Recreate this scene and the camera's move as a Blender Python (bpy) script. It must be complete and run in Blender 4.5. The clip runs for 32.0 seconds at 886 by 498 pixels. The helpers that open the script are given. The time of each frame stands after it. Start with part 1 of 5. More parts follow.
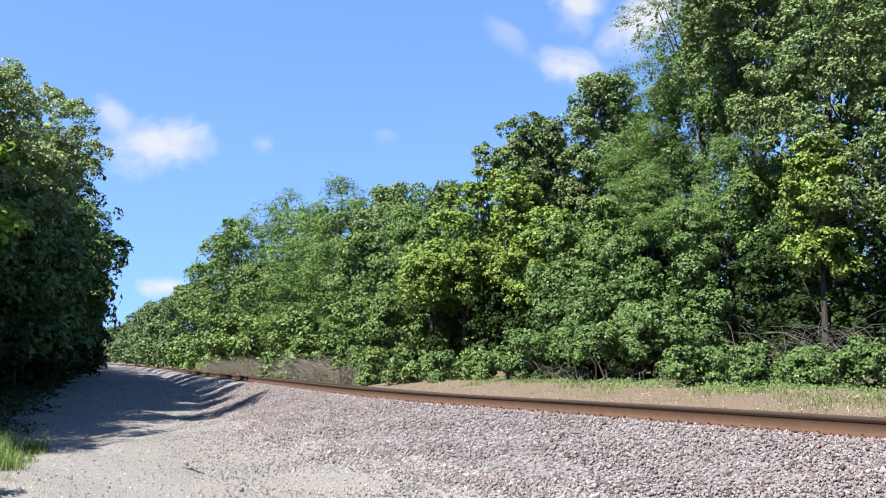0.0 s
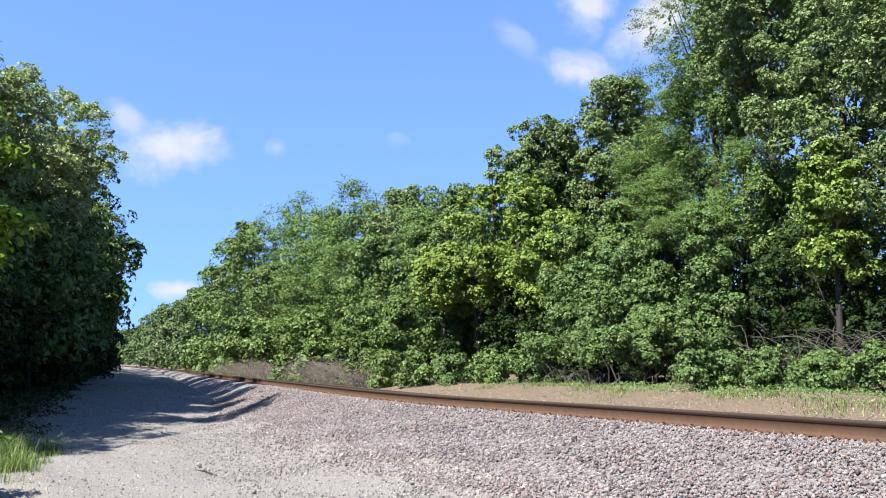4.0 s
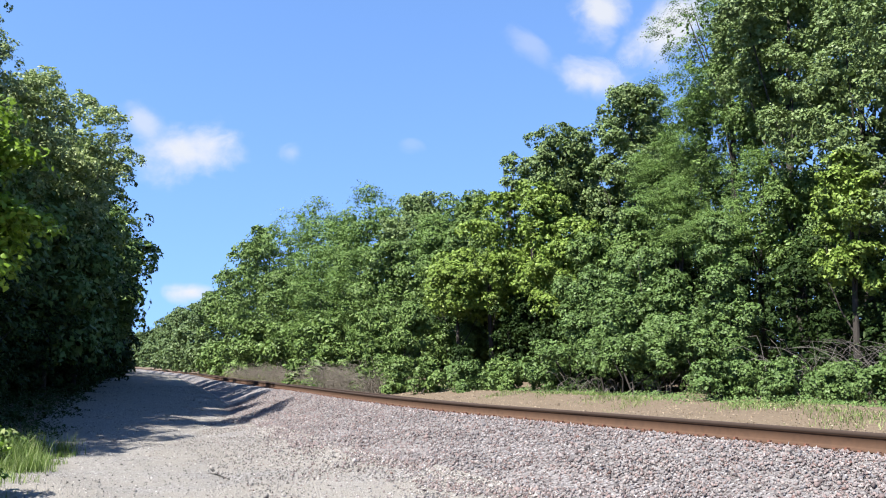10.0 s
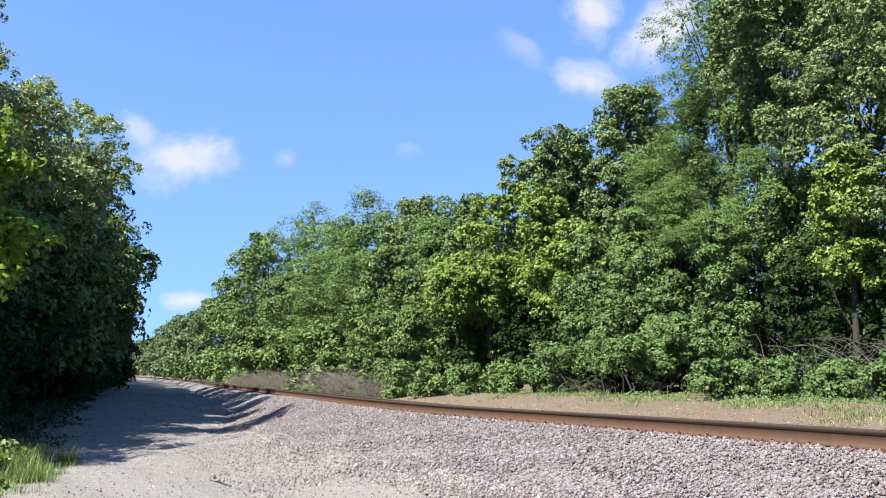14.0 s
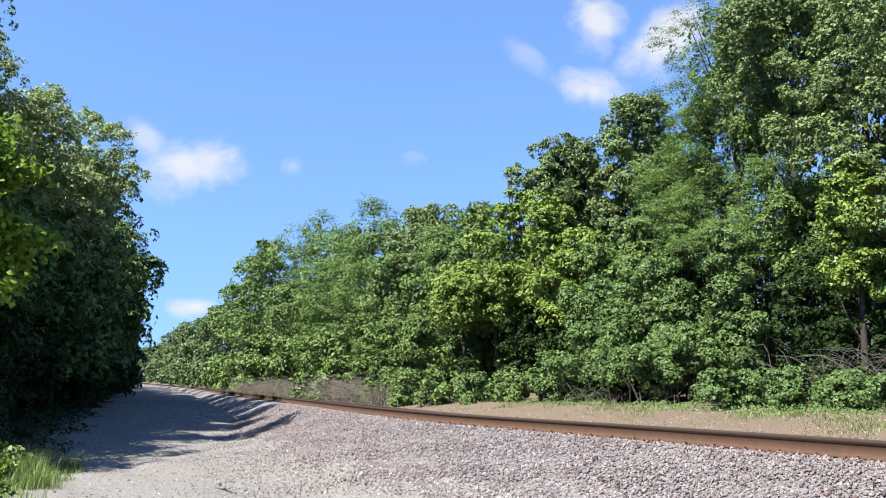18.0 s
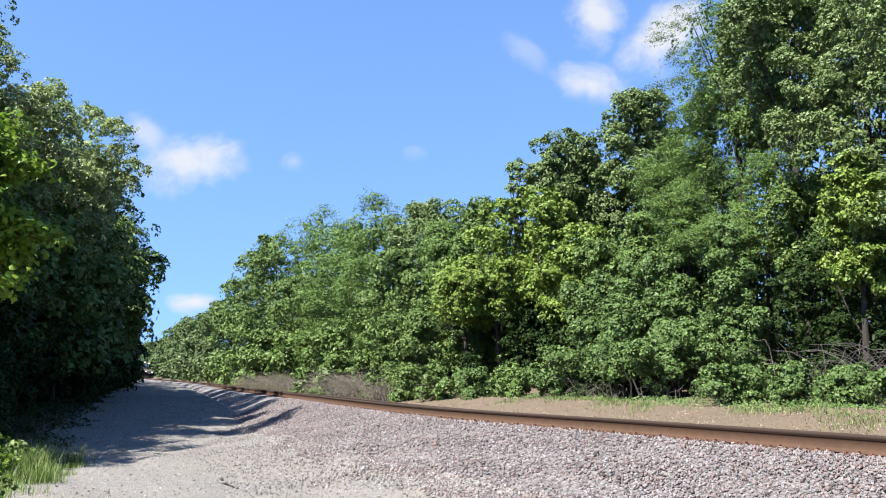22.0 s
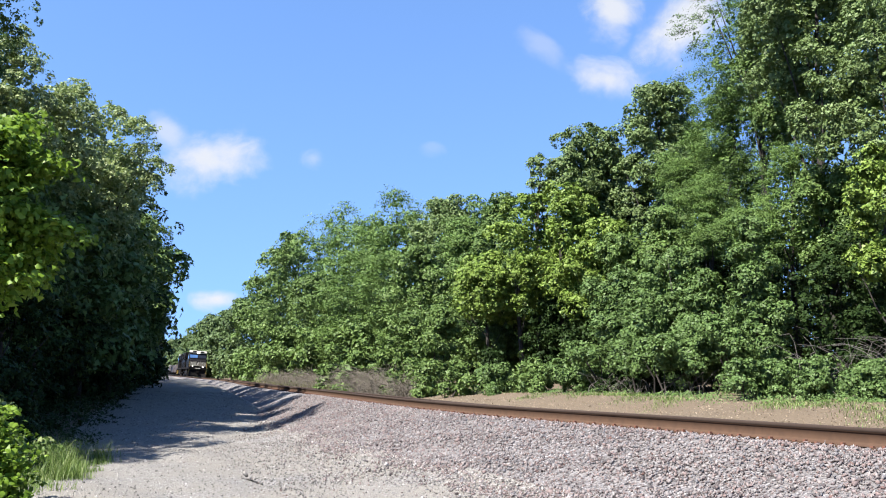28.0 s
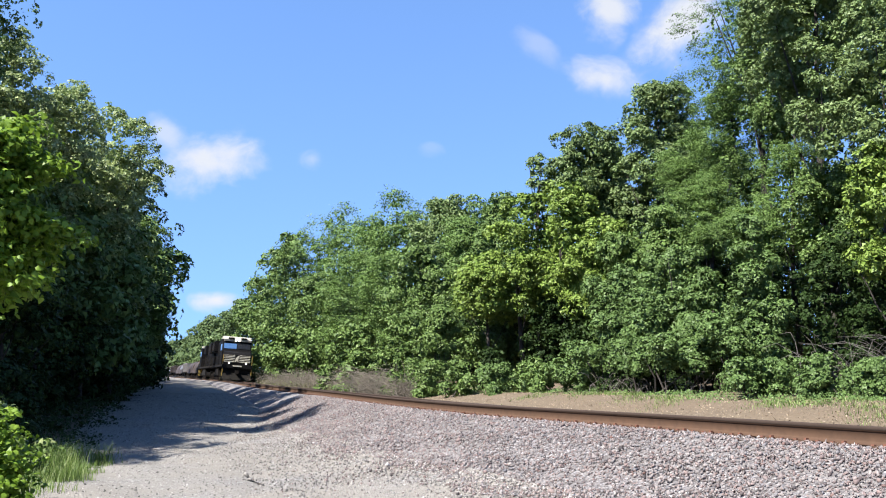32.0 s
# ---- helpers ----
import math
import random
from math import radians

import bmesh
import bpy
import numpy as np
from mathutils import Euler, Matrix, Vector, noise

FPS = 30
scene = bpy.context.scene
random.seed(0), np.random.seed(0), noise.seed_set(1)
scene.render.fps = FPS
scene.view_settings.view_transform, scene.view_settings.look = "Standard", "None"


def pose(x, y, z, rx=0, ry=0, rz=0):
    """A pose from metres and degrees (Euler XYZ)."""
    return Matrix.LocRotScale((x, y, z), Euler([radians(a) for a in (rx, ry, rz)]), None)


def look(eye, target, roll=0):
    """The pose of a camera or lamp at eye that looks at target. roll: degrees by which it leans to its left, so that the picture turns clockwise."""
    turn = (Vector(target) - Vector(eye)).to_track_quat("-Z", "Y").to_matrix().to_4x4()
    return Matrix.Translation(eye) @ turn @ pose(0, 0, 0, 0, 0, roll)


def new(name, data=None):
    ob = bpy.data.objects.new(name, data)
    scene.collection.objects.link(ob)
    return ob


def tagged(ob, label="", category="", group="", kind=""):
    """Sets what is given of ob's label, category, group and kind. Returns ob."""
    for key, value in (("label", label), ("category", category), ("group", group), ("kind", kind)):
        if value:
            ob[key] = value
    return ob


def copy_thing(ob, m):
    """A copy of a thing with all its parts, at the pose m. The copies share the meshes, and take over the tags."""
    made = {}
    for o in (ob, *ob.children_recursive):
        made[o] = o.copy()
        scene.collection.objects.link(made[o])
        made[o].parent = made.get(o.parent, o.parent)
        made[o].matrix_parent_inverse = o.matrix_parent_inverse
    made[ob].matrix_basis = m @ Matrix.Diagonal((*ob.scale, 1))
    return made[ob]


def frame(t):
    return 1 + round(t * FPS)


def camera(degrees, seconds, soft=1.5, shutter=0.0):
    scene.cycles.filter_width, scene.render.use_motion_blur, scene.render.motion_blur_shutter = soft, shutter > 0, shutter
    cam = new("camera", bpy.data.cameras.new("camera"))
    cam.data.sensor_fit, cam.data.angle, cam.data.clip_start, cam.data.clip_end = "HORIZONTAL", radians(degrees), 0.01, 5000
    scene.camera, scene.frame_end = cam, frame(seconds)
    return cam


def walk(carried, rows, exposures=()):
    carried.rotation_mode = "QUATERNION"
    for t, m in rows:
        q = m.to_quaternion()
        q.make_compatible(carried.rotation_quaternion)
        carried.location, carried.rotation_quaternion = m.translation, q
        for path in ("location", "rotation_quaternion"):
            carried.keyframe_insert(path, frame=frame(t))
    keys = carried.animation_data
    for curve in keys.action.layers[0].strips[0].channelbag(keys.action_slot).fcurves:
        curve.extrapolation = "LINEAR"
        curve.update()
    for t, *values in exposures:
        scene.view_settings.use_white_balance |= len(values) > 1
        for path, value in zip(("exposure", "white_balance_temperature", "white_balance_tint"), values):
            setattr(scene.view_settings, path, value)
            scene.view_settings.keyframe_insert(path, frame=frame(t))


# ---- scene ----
cam = camera(52.5, 32.0, soft=1.05)
EYE = (0.0, 0.0, 1.6)
# seconds, turn to the left, tilt up, lean, in degrees: a camera held by hand at one spot
AIM = (
    (0, -3.545, 7.065, -0.370), (0.5, -3.406, 7.035, -0.160), (1, -3.251, 7.042, -0.234), (1.5, -3.154, 7.026, -0.080),
    (2, -2.932, 7.011, -0.093), (2.5, -3.221, 7.119, -0.064), (3, -2.992, 7.210, -0.081), (3.5, -2.873, 7.241, -0.149),
    (5.5, -2.187, 7.302, -0.093), (6, -2.079, 7.246, 0.098), (6.5, -2.053, 7.202, 0.123), (7, -2.210, 7.239, 0.278),
    (7.5, -2.184, 7.253, 0.406), (8, -2.049, 7.232, 0.328), (8.5, -1.955, 7.248, 0.351), (9, -1.904, 7.335, 0.399),
    (9.5, -1.834, 7.566, 0.061), (10, -1.810, 7.668, 0.542), (10.5, -1.607, 7.715, 0.799), (11, -1.514, 7.859, 0.644),
    (11.5, -1.510, 7.954, 0.462), (12, -1.477, 7.957, 0.477), (12.5, -1.399, 7.828, 0.228), (13, -1.457, 7.923, 0.227),
    (13.5, -1.639, 7.948, -0.000), (14, -1.900, 7.895, -0.361), (14.5, -1.804, 7.913, -0.349), (16.5, -1.618, 8.423, 0.037),
    (17, -1.517, 8.451, -0.023), (17.5, -1.511, 8.419, -0.050), (18, -1.477, 8.423, -0.057), (18.5, -1.472, 8.427, -0.052),
    (19, -1.393, 8.391, -0.268), (19.5, -1.296, 8.408, -0.439), (20, -0.844, 8.288, -0.596), (20.5, -1.012, 8.246, -0.227),
    (21, -1.059, 8.205, -0.480), (21.5, -1.047, 8.175, -0.311), (22, -1.387, 8.112, -0.025), (22.5, -0.353, 7.957, -0.053),
    (23, 0.293, 7.753, -0.018), (23.5, 0.117, 7.636, -0.374), (24, -0.155, 7.659, -0.209), (24.5, -0.145, 7.611, 0.009),
    (25, -0.064, 7.519, -0.025), (25.5, 0.004, 7.523, -0.136), (27.5, -0.013, 7.874, -0.294), (28, -0.012, 7.857, -0.254),
    (28.5, 0.067, 7.824, -0.396), (29, 0.064, 7.654, -0.373), (29.5, 0.118, 7.560, -0.384), (30, 0.098, 7.671, -0.551),
    (30.5, -0.052, 7.693, -0.464), (31, 0.083, 7.714, -0.414), (31.5, 0.111, 7.808, -0.652), (32, 0.000, 7.861, -0.500),
)

def aim(turn, tilt, lean):
    a, b = radians(turn), radians(tilt)
    ahead = Vector((-math.sin(a) * math.cos(b), math.cos(a) * math.cos(b), math.sin(b)))
    return look(EYE, Vector(EYE) + ahead, lean)


walk(cam, [(row[0], aim(row[1], row[2], row[3])) for row in AIM])

# ---- light ----
SUN_FROM = Vector((-0.78, -0.62, 0.0)).normalized() * math.cos(radians(51)) + Vector((0, 0, math.sin(radians(51))))
world = bpy.data.worlds.new("sky")
scene.world = world
world.use_nodes = True
wn = world.node_tree.nodes
sky = wn.new("ShaderNodeTexSky")
sky.sky_type, sky.sun_disc = "NISHITA", False
sky.sun_elevation, sky.sun_rotation = radians(51), math.atan2(SUN_FROM.x, SUN_FROM.y)
sky.altitude, sky.air_density, sky.dust_density, sky.ozone_density = 1200.0, 1.0, 0.0, 3.0
wn["Background"].inputs["Strength"].default_value = 0.0655
tone = wn.new("ShaderNodeHueSaturation")
tone.inputs["Saturation"].default_value = 1.10
tone.inputs["Hue"].default_value = 0.504
tone.inputs["Value"].default_value = 1.41
way = wn.new("ShaderNodeTexCoord")
ease = wn.new("ShaderNodeMapping")
ease.inputs["Scale"].default_value = (1.0, 1.0, 0.62)
ease.inputs["Location"].default_value = (0.0, 0.0, 0.24)
world.node_tree.links.new(way.outputs["Generated"], ease.inputs["Vector"])
world.node_tree.links.new(ease.outputs["Vector"], sky.inputs["Vector"])
world.node_tree.links.new(sky.outputs["Color"], tone.inputs["Color"])
world.node_tree.links.new(tone.outputs["Color"], wn["Background"].inputs["Color"])
sun = new("sun", bpy.data.lights.new("sun", "SUN"))
sun.data.energy, sun.data.angle, sun.data.color = 5.0, radians(0.53), (1.0, 0.95, 0.87)
sun.matrix_world = look(SUN_FROM * 50, (0, 0, 0))
scene.view_settings.exposure = 1.85


# ---- materials ----
def material(name):
    m = bpy.data.materials.new(name)
    m.use_nodes = True
    return m, m.node_tree.nodes, m.node_tree.links, m.node_tree.nodes["Principled BSDF"]


def ramp(nodes, stops, mode="LINEAR"):
    r = nodes.new("ShaderNodeValToRGB")
    r.color_ramp.interpolation = mode
    while len(r.color_ramp.elements) < len(stops):
        r.color_ramp.elements.new(0.5)
    for e, (at, c) in zip(r.color_ramp.elements, stops):
        e.position, e.color = at, (*c, 1)
    return r


def noise_node(nodes, links, scale, detail=4.0, rough=0.55, coord=None):
    n = nodes.new("ShaderNodeTexNoise")
    n.inputs["Scale"].default_value, n.inputs["Detail"].default_value, n.inputs["Roughness"].default_value = scale, detail, rough
    if coord is None:
        coord = nodes.new("ShaderNodeTexCoord").outputs["Object"]
    links.new(coord, n.inputs["Vector"])
    return n


def mix_color(nodes, links, fac, a, b, blend="MIX"):
    m = nodes.new("ShaderNodeMix")
    m.data_type, m.blend_type = "RGBA", blend
    for socket, value in ((m.inputs[0], fac), (m.inputs[6], a), (m.inputs[7], b)):
        if isinstance(value, bpy.types.NodeSocket):
            links.new(value, socket)
        elif isinstance(value, (int, float)):
            socket.default_value = value
        else:
            socket.default_value = (*value, 1)
    return m.outputs[2]


def bump(nodes, links, height, strength, distance, target):
    b = nodes.new("ShaderNodeBump")
    b.inputs["Strength"].default_value, b.inputs["Distance"].default_value = strength, distance
    links.new(height, b.inputs["Height"])
    links.new(b.outputs["Normal"], target.inputs["Normal"])
    return b


def leaf_material(name, dark, mid, bright, through_leaf=0.12, gloss=0.16):
    m, n, l, p = material(name)
    geo = n.new("ShaderNodeNewGeometry")
    r = ramp(n, [(0.0, dark), (0.55, mid), (1.0, bright)])
    l.new(geo.outputs["Random Per Island"], r.inputs["Fac"])
    patch = noise_node(n, l, 1.1, 3.0)
    col = mix_color(n, l, 0.5, r.outputs["Color"], patch.outputs["Fac"], "OVERLAY")
    l.new(col, p.inputs["Base Color"])
    p.inputs["Roughness"].default_value = 0.5
    p.inputs["Specular IOR Level"].default_value = gloss
    t = n.new("ShaderNodeBsdfTranslucent")
    warm = mix_color(n, l, 0.2 if through_leaf < 0.1 else 0.45, col, (0.117, 0.19, 0.022), "MIX")
    l.new(warm, t.inputs["Color"])
    s = n.new("ShaderNodeMixShader")
    s.inputs["Fac"].default_value = through_leaf
    l.new(p.outputs["BSDF"], s.inputs[1])
    l.new(t.outputs["BSDF"], s.inputs[2])
    l.new(s.outputs["Shader"], n["Material Output"].inputs["Surface"])
    return m


LEAF = {
    "broad": leaf_material("leaf_green", (0.0508, 0.0869, 0.0230), (0.0820, 0.1344, 0.0353), (0.1312, 0.1886, 0.0590)),
    "light": leaf_material("leaf_light_green", (0.0643, 0.0978, 0.0321), (0.1000, 0.1453, 0.0489), (0.1522, 0.2020, 0.0857)),
    # Pale leaf, its colour lightened further to carry sunlight on the left crowns.
    "silver": leaf_material("leaf_pale_sun_lightened", (0.1400, 0.1904, 0.0650), (0.2184, 0.2744, 0.1098), (0.3248, 0.3696, 0.1848), 0.32, 0.25),
    "maple": leaf_material("leaf_yellow_green", (0.076, 0.122, 0.021), (0.114, 0.172, 0.031), (0.162, 0.222, 0.050)),
    "locust": leaf_material("leaf_blue_green", (0.0588, 0.1029, 0.0252), (0.0861, 0.1449, 0.0357), (0.1208, 0.1869, 0.0525)),
    "vine": leaf_material("leaf_vine", (0.0483, 0.0849, 0.0242), (0.0717, 0.1200, 0.0351), (0.1061, 0.1625, 0.0527)),
    # Green taken near black: deep shade is put into this leaf colour.
    "deep": leaf_material("leaf_shade_darkened", (0.0117, 0.0227, 0.0066), (0.0183, 0.0344, 0.0103), (0.0322, 0.0542, 0.0161), 0.08, 0.06),
    "far": leaf_material("leaf_far_green", (0.0436, 0.0716, 0.0236), (0.0716, 0.1089, 0.0386), (0.0995, 0.1400, 0.0572)),
    "young": leaf_material("leaf_young_bright", (0.0770, 0.1430, 0.0110), (0.1298, 0.2200, 0.0187), (0.1925, 0.2915, 0.0352), 0.44, 0.3),
    "straw": leaf_material("straw_grass", (0.070, 0.080, 0.028), (0.130, 0.128, 0.055), (0.200, 0.180, 0.100), 0.3),
    "grass": leaf_material("grass_blade", (0.0457, 0.0823, 0.0183), (0.1098, 0.1739, 0.0412), (0.2654, 0.3020, 0.1372), 0.38),
}


def bark_material(name, a, b):
    m, n, l, p = material(name)
    co = n.new("ShaderNodeTexCoord").outputs["Object"]
    mp = n.new("ShaderNodeMapping")
    mp.inputs["Scale"].default_value = (9, 9, 1.6)
    l.new(co, mp.inputs["Vector"])
    g = noise_node(n, l, 3.0, 6.0, 0.65, mp.outputs["Vector"])
    r = ramp(n, [(0.25, a), (0.75, b)])
    l.new(g.outputs["Fac"], r.inputs["Fac"])
    l.new(r.outputs["Color"], p.inputs["Base Color"])
    p.inputs["Roughness"].default_value = 0.9
    bump(n, l, g.outputs["Fac"], 0.8, 0.03, p)
    return m


BARK = bark_material("bark", (0.0110, 0.0095, 0.0066), (0.0388, 0.0315, 0.0271))
TWIG = bark_material("dry_twig", (0.060, 0.051, 0.040), (0.170, 0.148, 0.120))
VINE_WOOD = bark_material("grey_vine_wood", (0.0490, 0.0432, 0.0381), (0.1244, 0.1135, 0.1032))


def gravel_material(name, stops, soil, soil_amount, cells, deep):
    m, n, l, p = material(name)
    co = n.new("ShaderNodeTexCoord").outputs["Object"]
    v = n.new("ShaderNodeTexVoronoi")
    v.inputs["Scale"].default_value = cells
    l.new(co, v.inputs["Vector"])
    sep = n.new("ShaderNodeSeparateColor")
    l.new(v.outputs["Color"], sep.inputs["Color"])
    r = ramp(n, stops)
    l.new(sep.outputs["Red"], r.inputs["Fac"])
    wide = noise_node(n, l, 0.33, 5.0, 0.62, co)
    fine = noise_node(n, l, 14.0, 5.0, 0.7, co)
    add = n.new("ShaderNodeMath")
    add.operation = "MULTIPLY_ADD"
    l.new(fine.outputs["Fac"], add.inputs[0])
    add.inputs[1].default_value = 0.6
    l.new(wide.outputs["Fac"], add.inputs[2])
    band = ramp(n, [(0.80 - soil_amount, (0, 0, 0)), (1.05 - soil_amount, (0.85, 0.85, 0.85))])
    l.new(add.outputs["Value"], band.inputs["Fac"])
    col = mix_color(n, l, band.outputs["Color"], r.outputs["Color"], soil)
    l.new(col, p.inputs["Base Color"])
    p.inputs["Roughness"].default_value = 0.92
    p.inputs["Specular IOR Level"].default_value = 0.25
    bump(n, l, v.outputs["Distance"], 0.9, deep, p)
    return m


ROAD = gravel_material("gravel_road", [(0.0, (0.057, 0.056, 0.055)), (0.25, (0.137, 0.133, 0.131)), (0.7, (0.206, 0.200, 0.196)), (1.0, (0.318, 0.310, 0.305))], (0.198, 0.184, 0.162), 0.22, 36.0, 0.04)
BALLAST = gravel_material("ballast_bed", [(0.0, (0.0363, 0.0324, 0.0333)), (0.3, (0.1117, 0.1019, 0.1029)), (0.7, (0.1647, 0.1520, 0.1539)), (1.0, (0.2696, 0.2617, 0.2637))], (0.1490, 0.1383, 0.1353), 0.1, 27.0, 0.05)
BANK = gravel_material("dirt_bank", [(0.0, (0.039, 0.029, 0.020)), (0.5, (0.093, 0.071, 0.050)), (1.0, (0.172, 0.144, 0.112))], (0.101, 0.077, 0.053), 0.3, 26.0, 0.02)


def stone_material(name, stops):
    m, n, l, p = material(name)
    geo = n.new("ShaderNodeNewGeometry")
    r = ramp(n, stops)
    l.new(geo.outputs["Random Per Island"], r.inputs["Fac"])
    g = noise_node(n, l, 60.0, 4.0, 0.6)
    col = mix_color(n, l, 0.35, r.outputs["Color"], g.outputs["Fac"], "OVERLAY")
    l.new(col, p.inputs["Base Color"])
    p.inputs["Roughness"].default_value = 0.85
    p.inputs["Specular IOR Level"].default_value = 0.3
    return m


STONE = stone_material("ballast_stone", [(0.0, (0.032, 0.028, 0.030)), (0.12, (0.085, 0.068, 0.068)), (0.25, (0.154, 0.113, 0.108)), (0.38, (0.122, 0.113, 0.114)), (0.5, (0.171, 0.151, 0.148)), (0.62, (0.097, 0.096, 0.105)), (0.74, (0.189, 0.164, 0.160)), (0.84, (0.134, 0.096, 0.090)), (0.93, (0.251, 0.240, 0.237)), (1.0, (0.085, 0.043, 0.036))])
PEBBLE = stone_material("road_pebble", [(0.0, (0.045, 0.042, 0.040)), (0.2, (0.110, 0.103, 0.098)), (0.55, (0.205, 0.193, 0.180)), (0.85, (0.270, 0.256, 0.243)), (1.0, (0.350, 0.335, 0.320))])


def paint(name, color, rough=0.5, metal=0.0, dirt=0.25, dirt_color=(0.073, 0.055, 0.040), scale=2.0):
    m, n, l, p = material(name)
    g = noise_node(n, l, scale, 6.0, 0.65)
    r = ramp(n, [(0.42, (0, 0, 0)), (0.75, (1, 1, 1))])
    l.new(g.outputs["Fac"], r.inputs["Fac"])
    k = n.new("ShaderNodeMath")
    k.operation = "MULTIPLY"
    l.new(r.outputs["Color"], k.inputs[0])
    k.inputs[1].default_value = dirt
    l.new(mix_color(n, l, k.outputs["Value"], color, dirt_color), p.inputs["Base Color"])
    p.inputs["Roughness"].default_value, p.inputs["Metallic"].default_value = rough, metal
    return m


RUST = paint("rusty_rail_side", (0.064, 0.037, 0.024), 0.9, 0.0, 0.6, (0.036, 0.023, 0.017), 9.0)
RAIL_HEAD = paint("worn_rail_head", (0.036, 0.025, 0.020), 0.85, 0.0, 0.5, (0.026, 0.018, 0.014), 12.0)
ANCHOR = paint("rusty_clip", (0.115, 0.044, 0.026), 0.85, 0.0, 0.6, (0.075, 0.034, 0.022), 20.0)
TIE = bark_material("creosoted_tie", (0.0293, 0.0234, 0.0190), (0.0937, 0.0761, 0.0615))
BLACK = paint("black_paint", (0.0033, 0.0031, 0.0033), 0.5, 0.0, 0.35, (0.0146, 0.0103, 0.0073))
FRAME_BLACK = paint("grimy_black", (0.0044, 0.0040, 0.0037), 0.8, 0.0, 0.55, (0.0205, 0.0139, 0.0095))
WHITE = paint("white_paint", (0.3367, 0.3221, 0.2782), 0.5, 0.0, 0.45, (0.2196, 0.183, 0.1391))
YELLOW = paint("yellow_handrail", (0.2372, 0.1647, 0.0329), 0.5, 0.0, 0.3)
STEEL = paint("wheel_steel", (0.161, 0.1391, 0.1244), 0.5, 0.7, 0.5)
GREY_CAR = paint("weathered_grey", (0.1171, 0.1171, 0.1208), 0.6, 0.0, 0.6, (0.161, 0.1098, 0.0732))
for m in (BLACK, FRAME_BLACK, RUST, RAIL_HEAD):
    m.node_tree.nodes["Principled BSDF"].inputs["Specular IOR Level"].default_value = 0.15
BROWN_CAR = paint("weathered_brown", (0.0293, 0.0190, 0.0161), 0.7, 0.0, 0.5, (0.0183, 0.0146, 0.0124))
SILVER = paint("coil_cover_silver", (0.1274, 0.1288, 0.131), 0.45, 0.3, 0.4, (0.0717, 0.0637, 0.0556))
GLASS, gn, gl, gp = material("sky_painted_glass")
# Blue base colour paints the sky's reflection into the glass.
gp.inputs["Base Color"].default_value = (0.05, 0.11, 0.24, 1)
gp.inputs["Roughness"].default_value = 0.06
gp.inputs["Specular IOR Level"].default_value = 0.9
DARK_GLASS, gn, gl, gp = material("shaded_cab_glass")
# Shaded copy: near-black base for the pane without painted sky.
gp.inputs["Base Color"].default_value = (0.012, 0.013, 0.016, 1)
gp.inputs["Roughness"].default_value = 0.25
LAMP, gn, gl, gp = material("headlight_glow")
gp.inputs["Emission Color"].default_value = (1.0, 0.93, 0.80, 1)
gp.inputs["Emission Strength"].default_value = 9.0


# ---- mesh helpers ----
def mesh_from(name, verts, faces, mat, smooth=False):
    """A mesh from an array of corners and an array of triangles or quads."""
    verts, faces = np.asarray(verts, np.float32), np.asarray(faces, np.int32)
    me = bpy.data.meshes.new(name)
    k = faces.shape[1]
    me.vertices.add(len(verts))
    me.vertices.foreach_set("co", verts.ravel())
    me.loops.add(faces.size)
    me.loops.foreach_set("vertex_index", faces.ravel())
    me.polygons.add(len(faces))
    me.polygons.foreach_set("loop_start", np.arange(0, faces.size, k, dtype=np.int32))
    me.polygons.foreach_set("loop_total", np.full(len(faces), k, np.int32))
    if smooth:
        me.polygons.foreach_set("use_smooth", np.ones(len(faces), bool))
    me.update(calc_edges=True)
    me.materials.append(mat)
    return me


def part(name, bm, mat, parent, label=""):
    """Links a bmesh, or a finished mesh, as one mesh object under a thing or part."""
    if isinstance(bm, bmesh.types.BMesh):
        me = bpy.data.meshes.new(name)
        bm.to_mesh(me)
        bm.free()
        me.materials.append(mat)
    else:
        me = bm
    ob = new(name, me)
    ob.parent = parent
    return tagged(ob, label)


def box(bm, x0, x1, y0, y1, z0, z1, bevel=0.0):
    made = bmesh.ops.create_cube(bm, size=1.0, matrix=Matrix.LocRotScale(((x0 + x1) / 2, (y0 + y1) / 2, (z0 + z1) / 2), None, (x1 - x0, y1 - y0, z1 - z0)))
    if bevel:
        edges = list({e for v in made["verts"] for e in v.link_edges})
        bmesh.ops.bevel(bm, geom=edges, offset=bevel, segments=2, affect="EDGES")
    return bm


def boxes(*rows, bevel=0.0):
    bm = bmesh.new()
    for row in rows:
        box(bm, *row, bevel=bevel)
    return bm


def rod(bm, a, b, r, sides=10):
    a, b = Vector(a), Vector(b)
    turn = (b - a).to_track_quat("Z", "Y").to_matrix().to_4x4()
    bmesh.ops.create_cone(bm, cap_ends=True, segments=sides, radius1=r, radius2=r, depth=(b - a).length, matrix=Matrix.Translation((a + b) / 2) @ turn)
    return bm


def prism(profile, y0, y1):
    """A solid with the given x, z outline from y0 to y1."""
    bm = bmesh.new()
    a = [bm.verts.new((x, y0, z)) for x, z in profile]
    b = [bm.verts.new((x, y1, z)) for x, z in profile]
    bm.faces.new(a)
    bm.faces.new(b[::-1])
    for i in range(len(a)):
        j = (i + 1) % len(a)
        bm.faces.new((a[j], a[i], b[i], b[j]))
    bmesh.ops.recalc_face_normals(bm, faces=bm.faces)
    return bm


def unit(a):
    return a / np.maximum(np.linalg.norm(a, axis=1, keepdims=True), 1e-9)


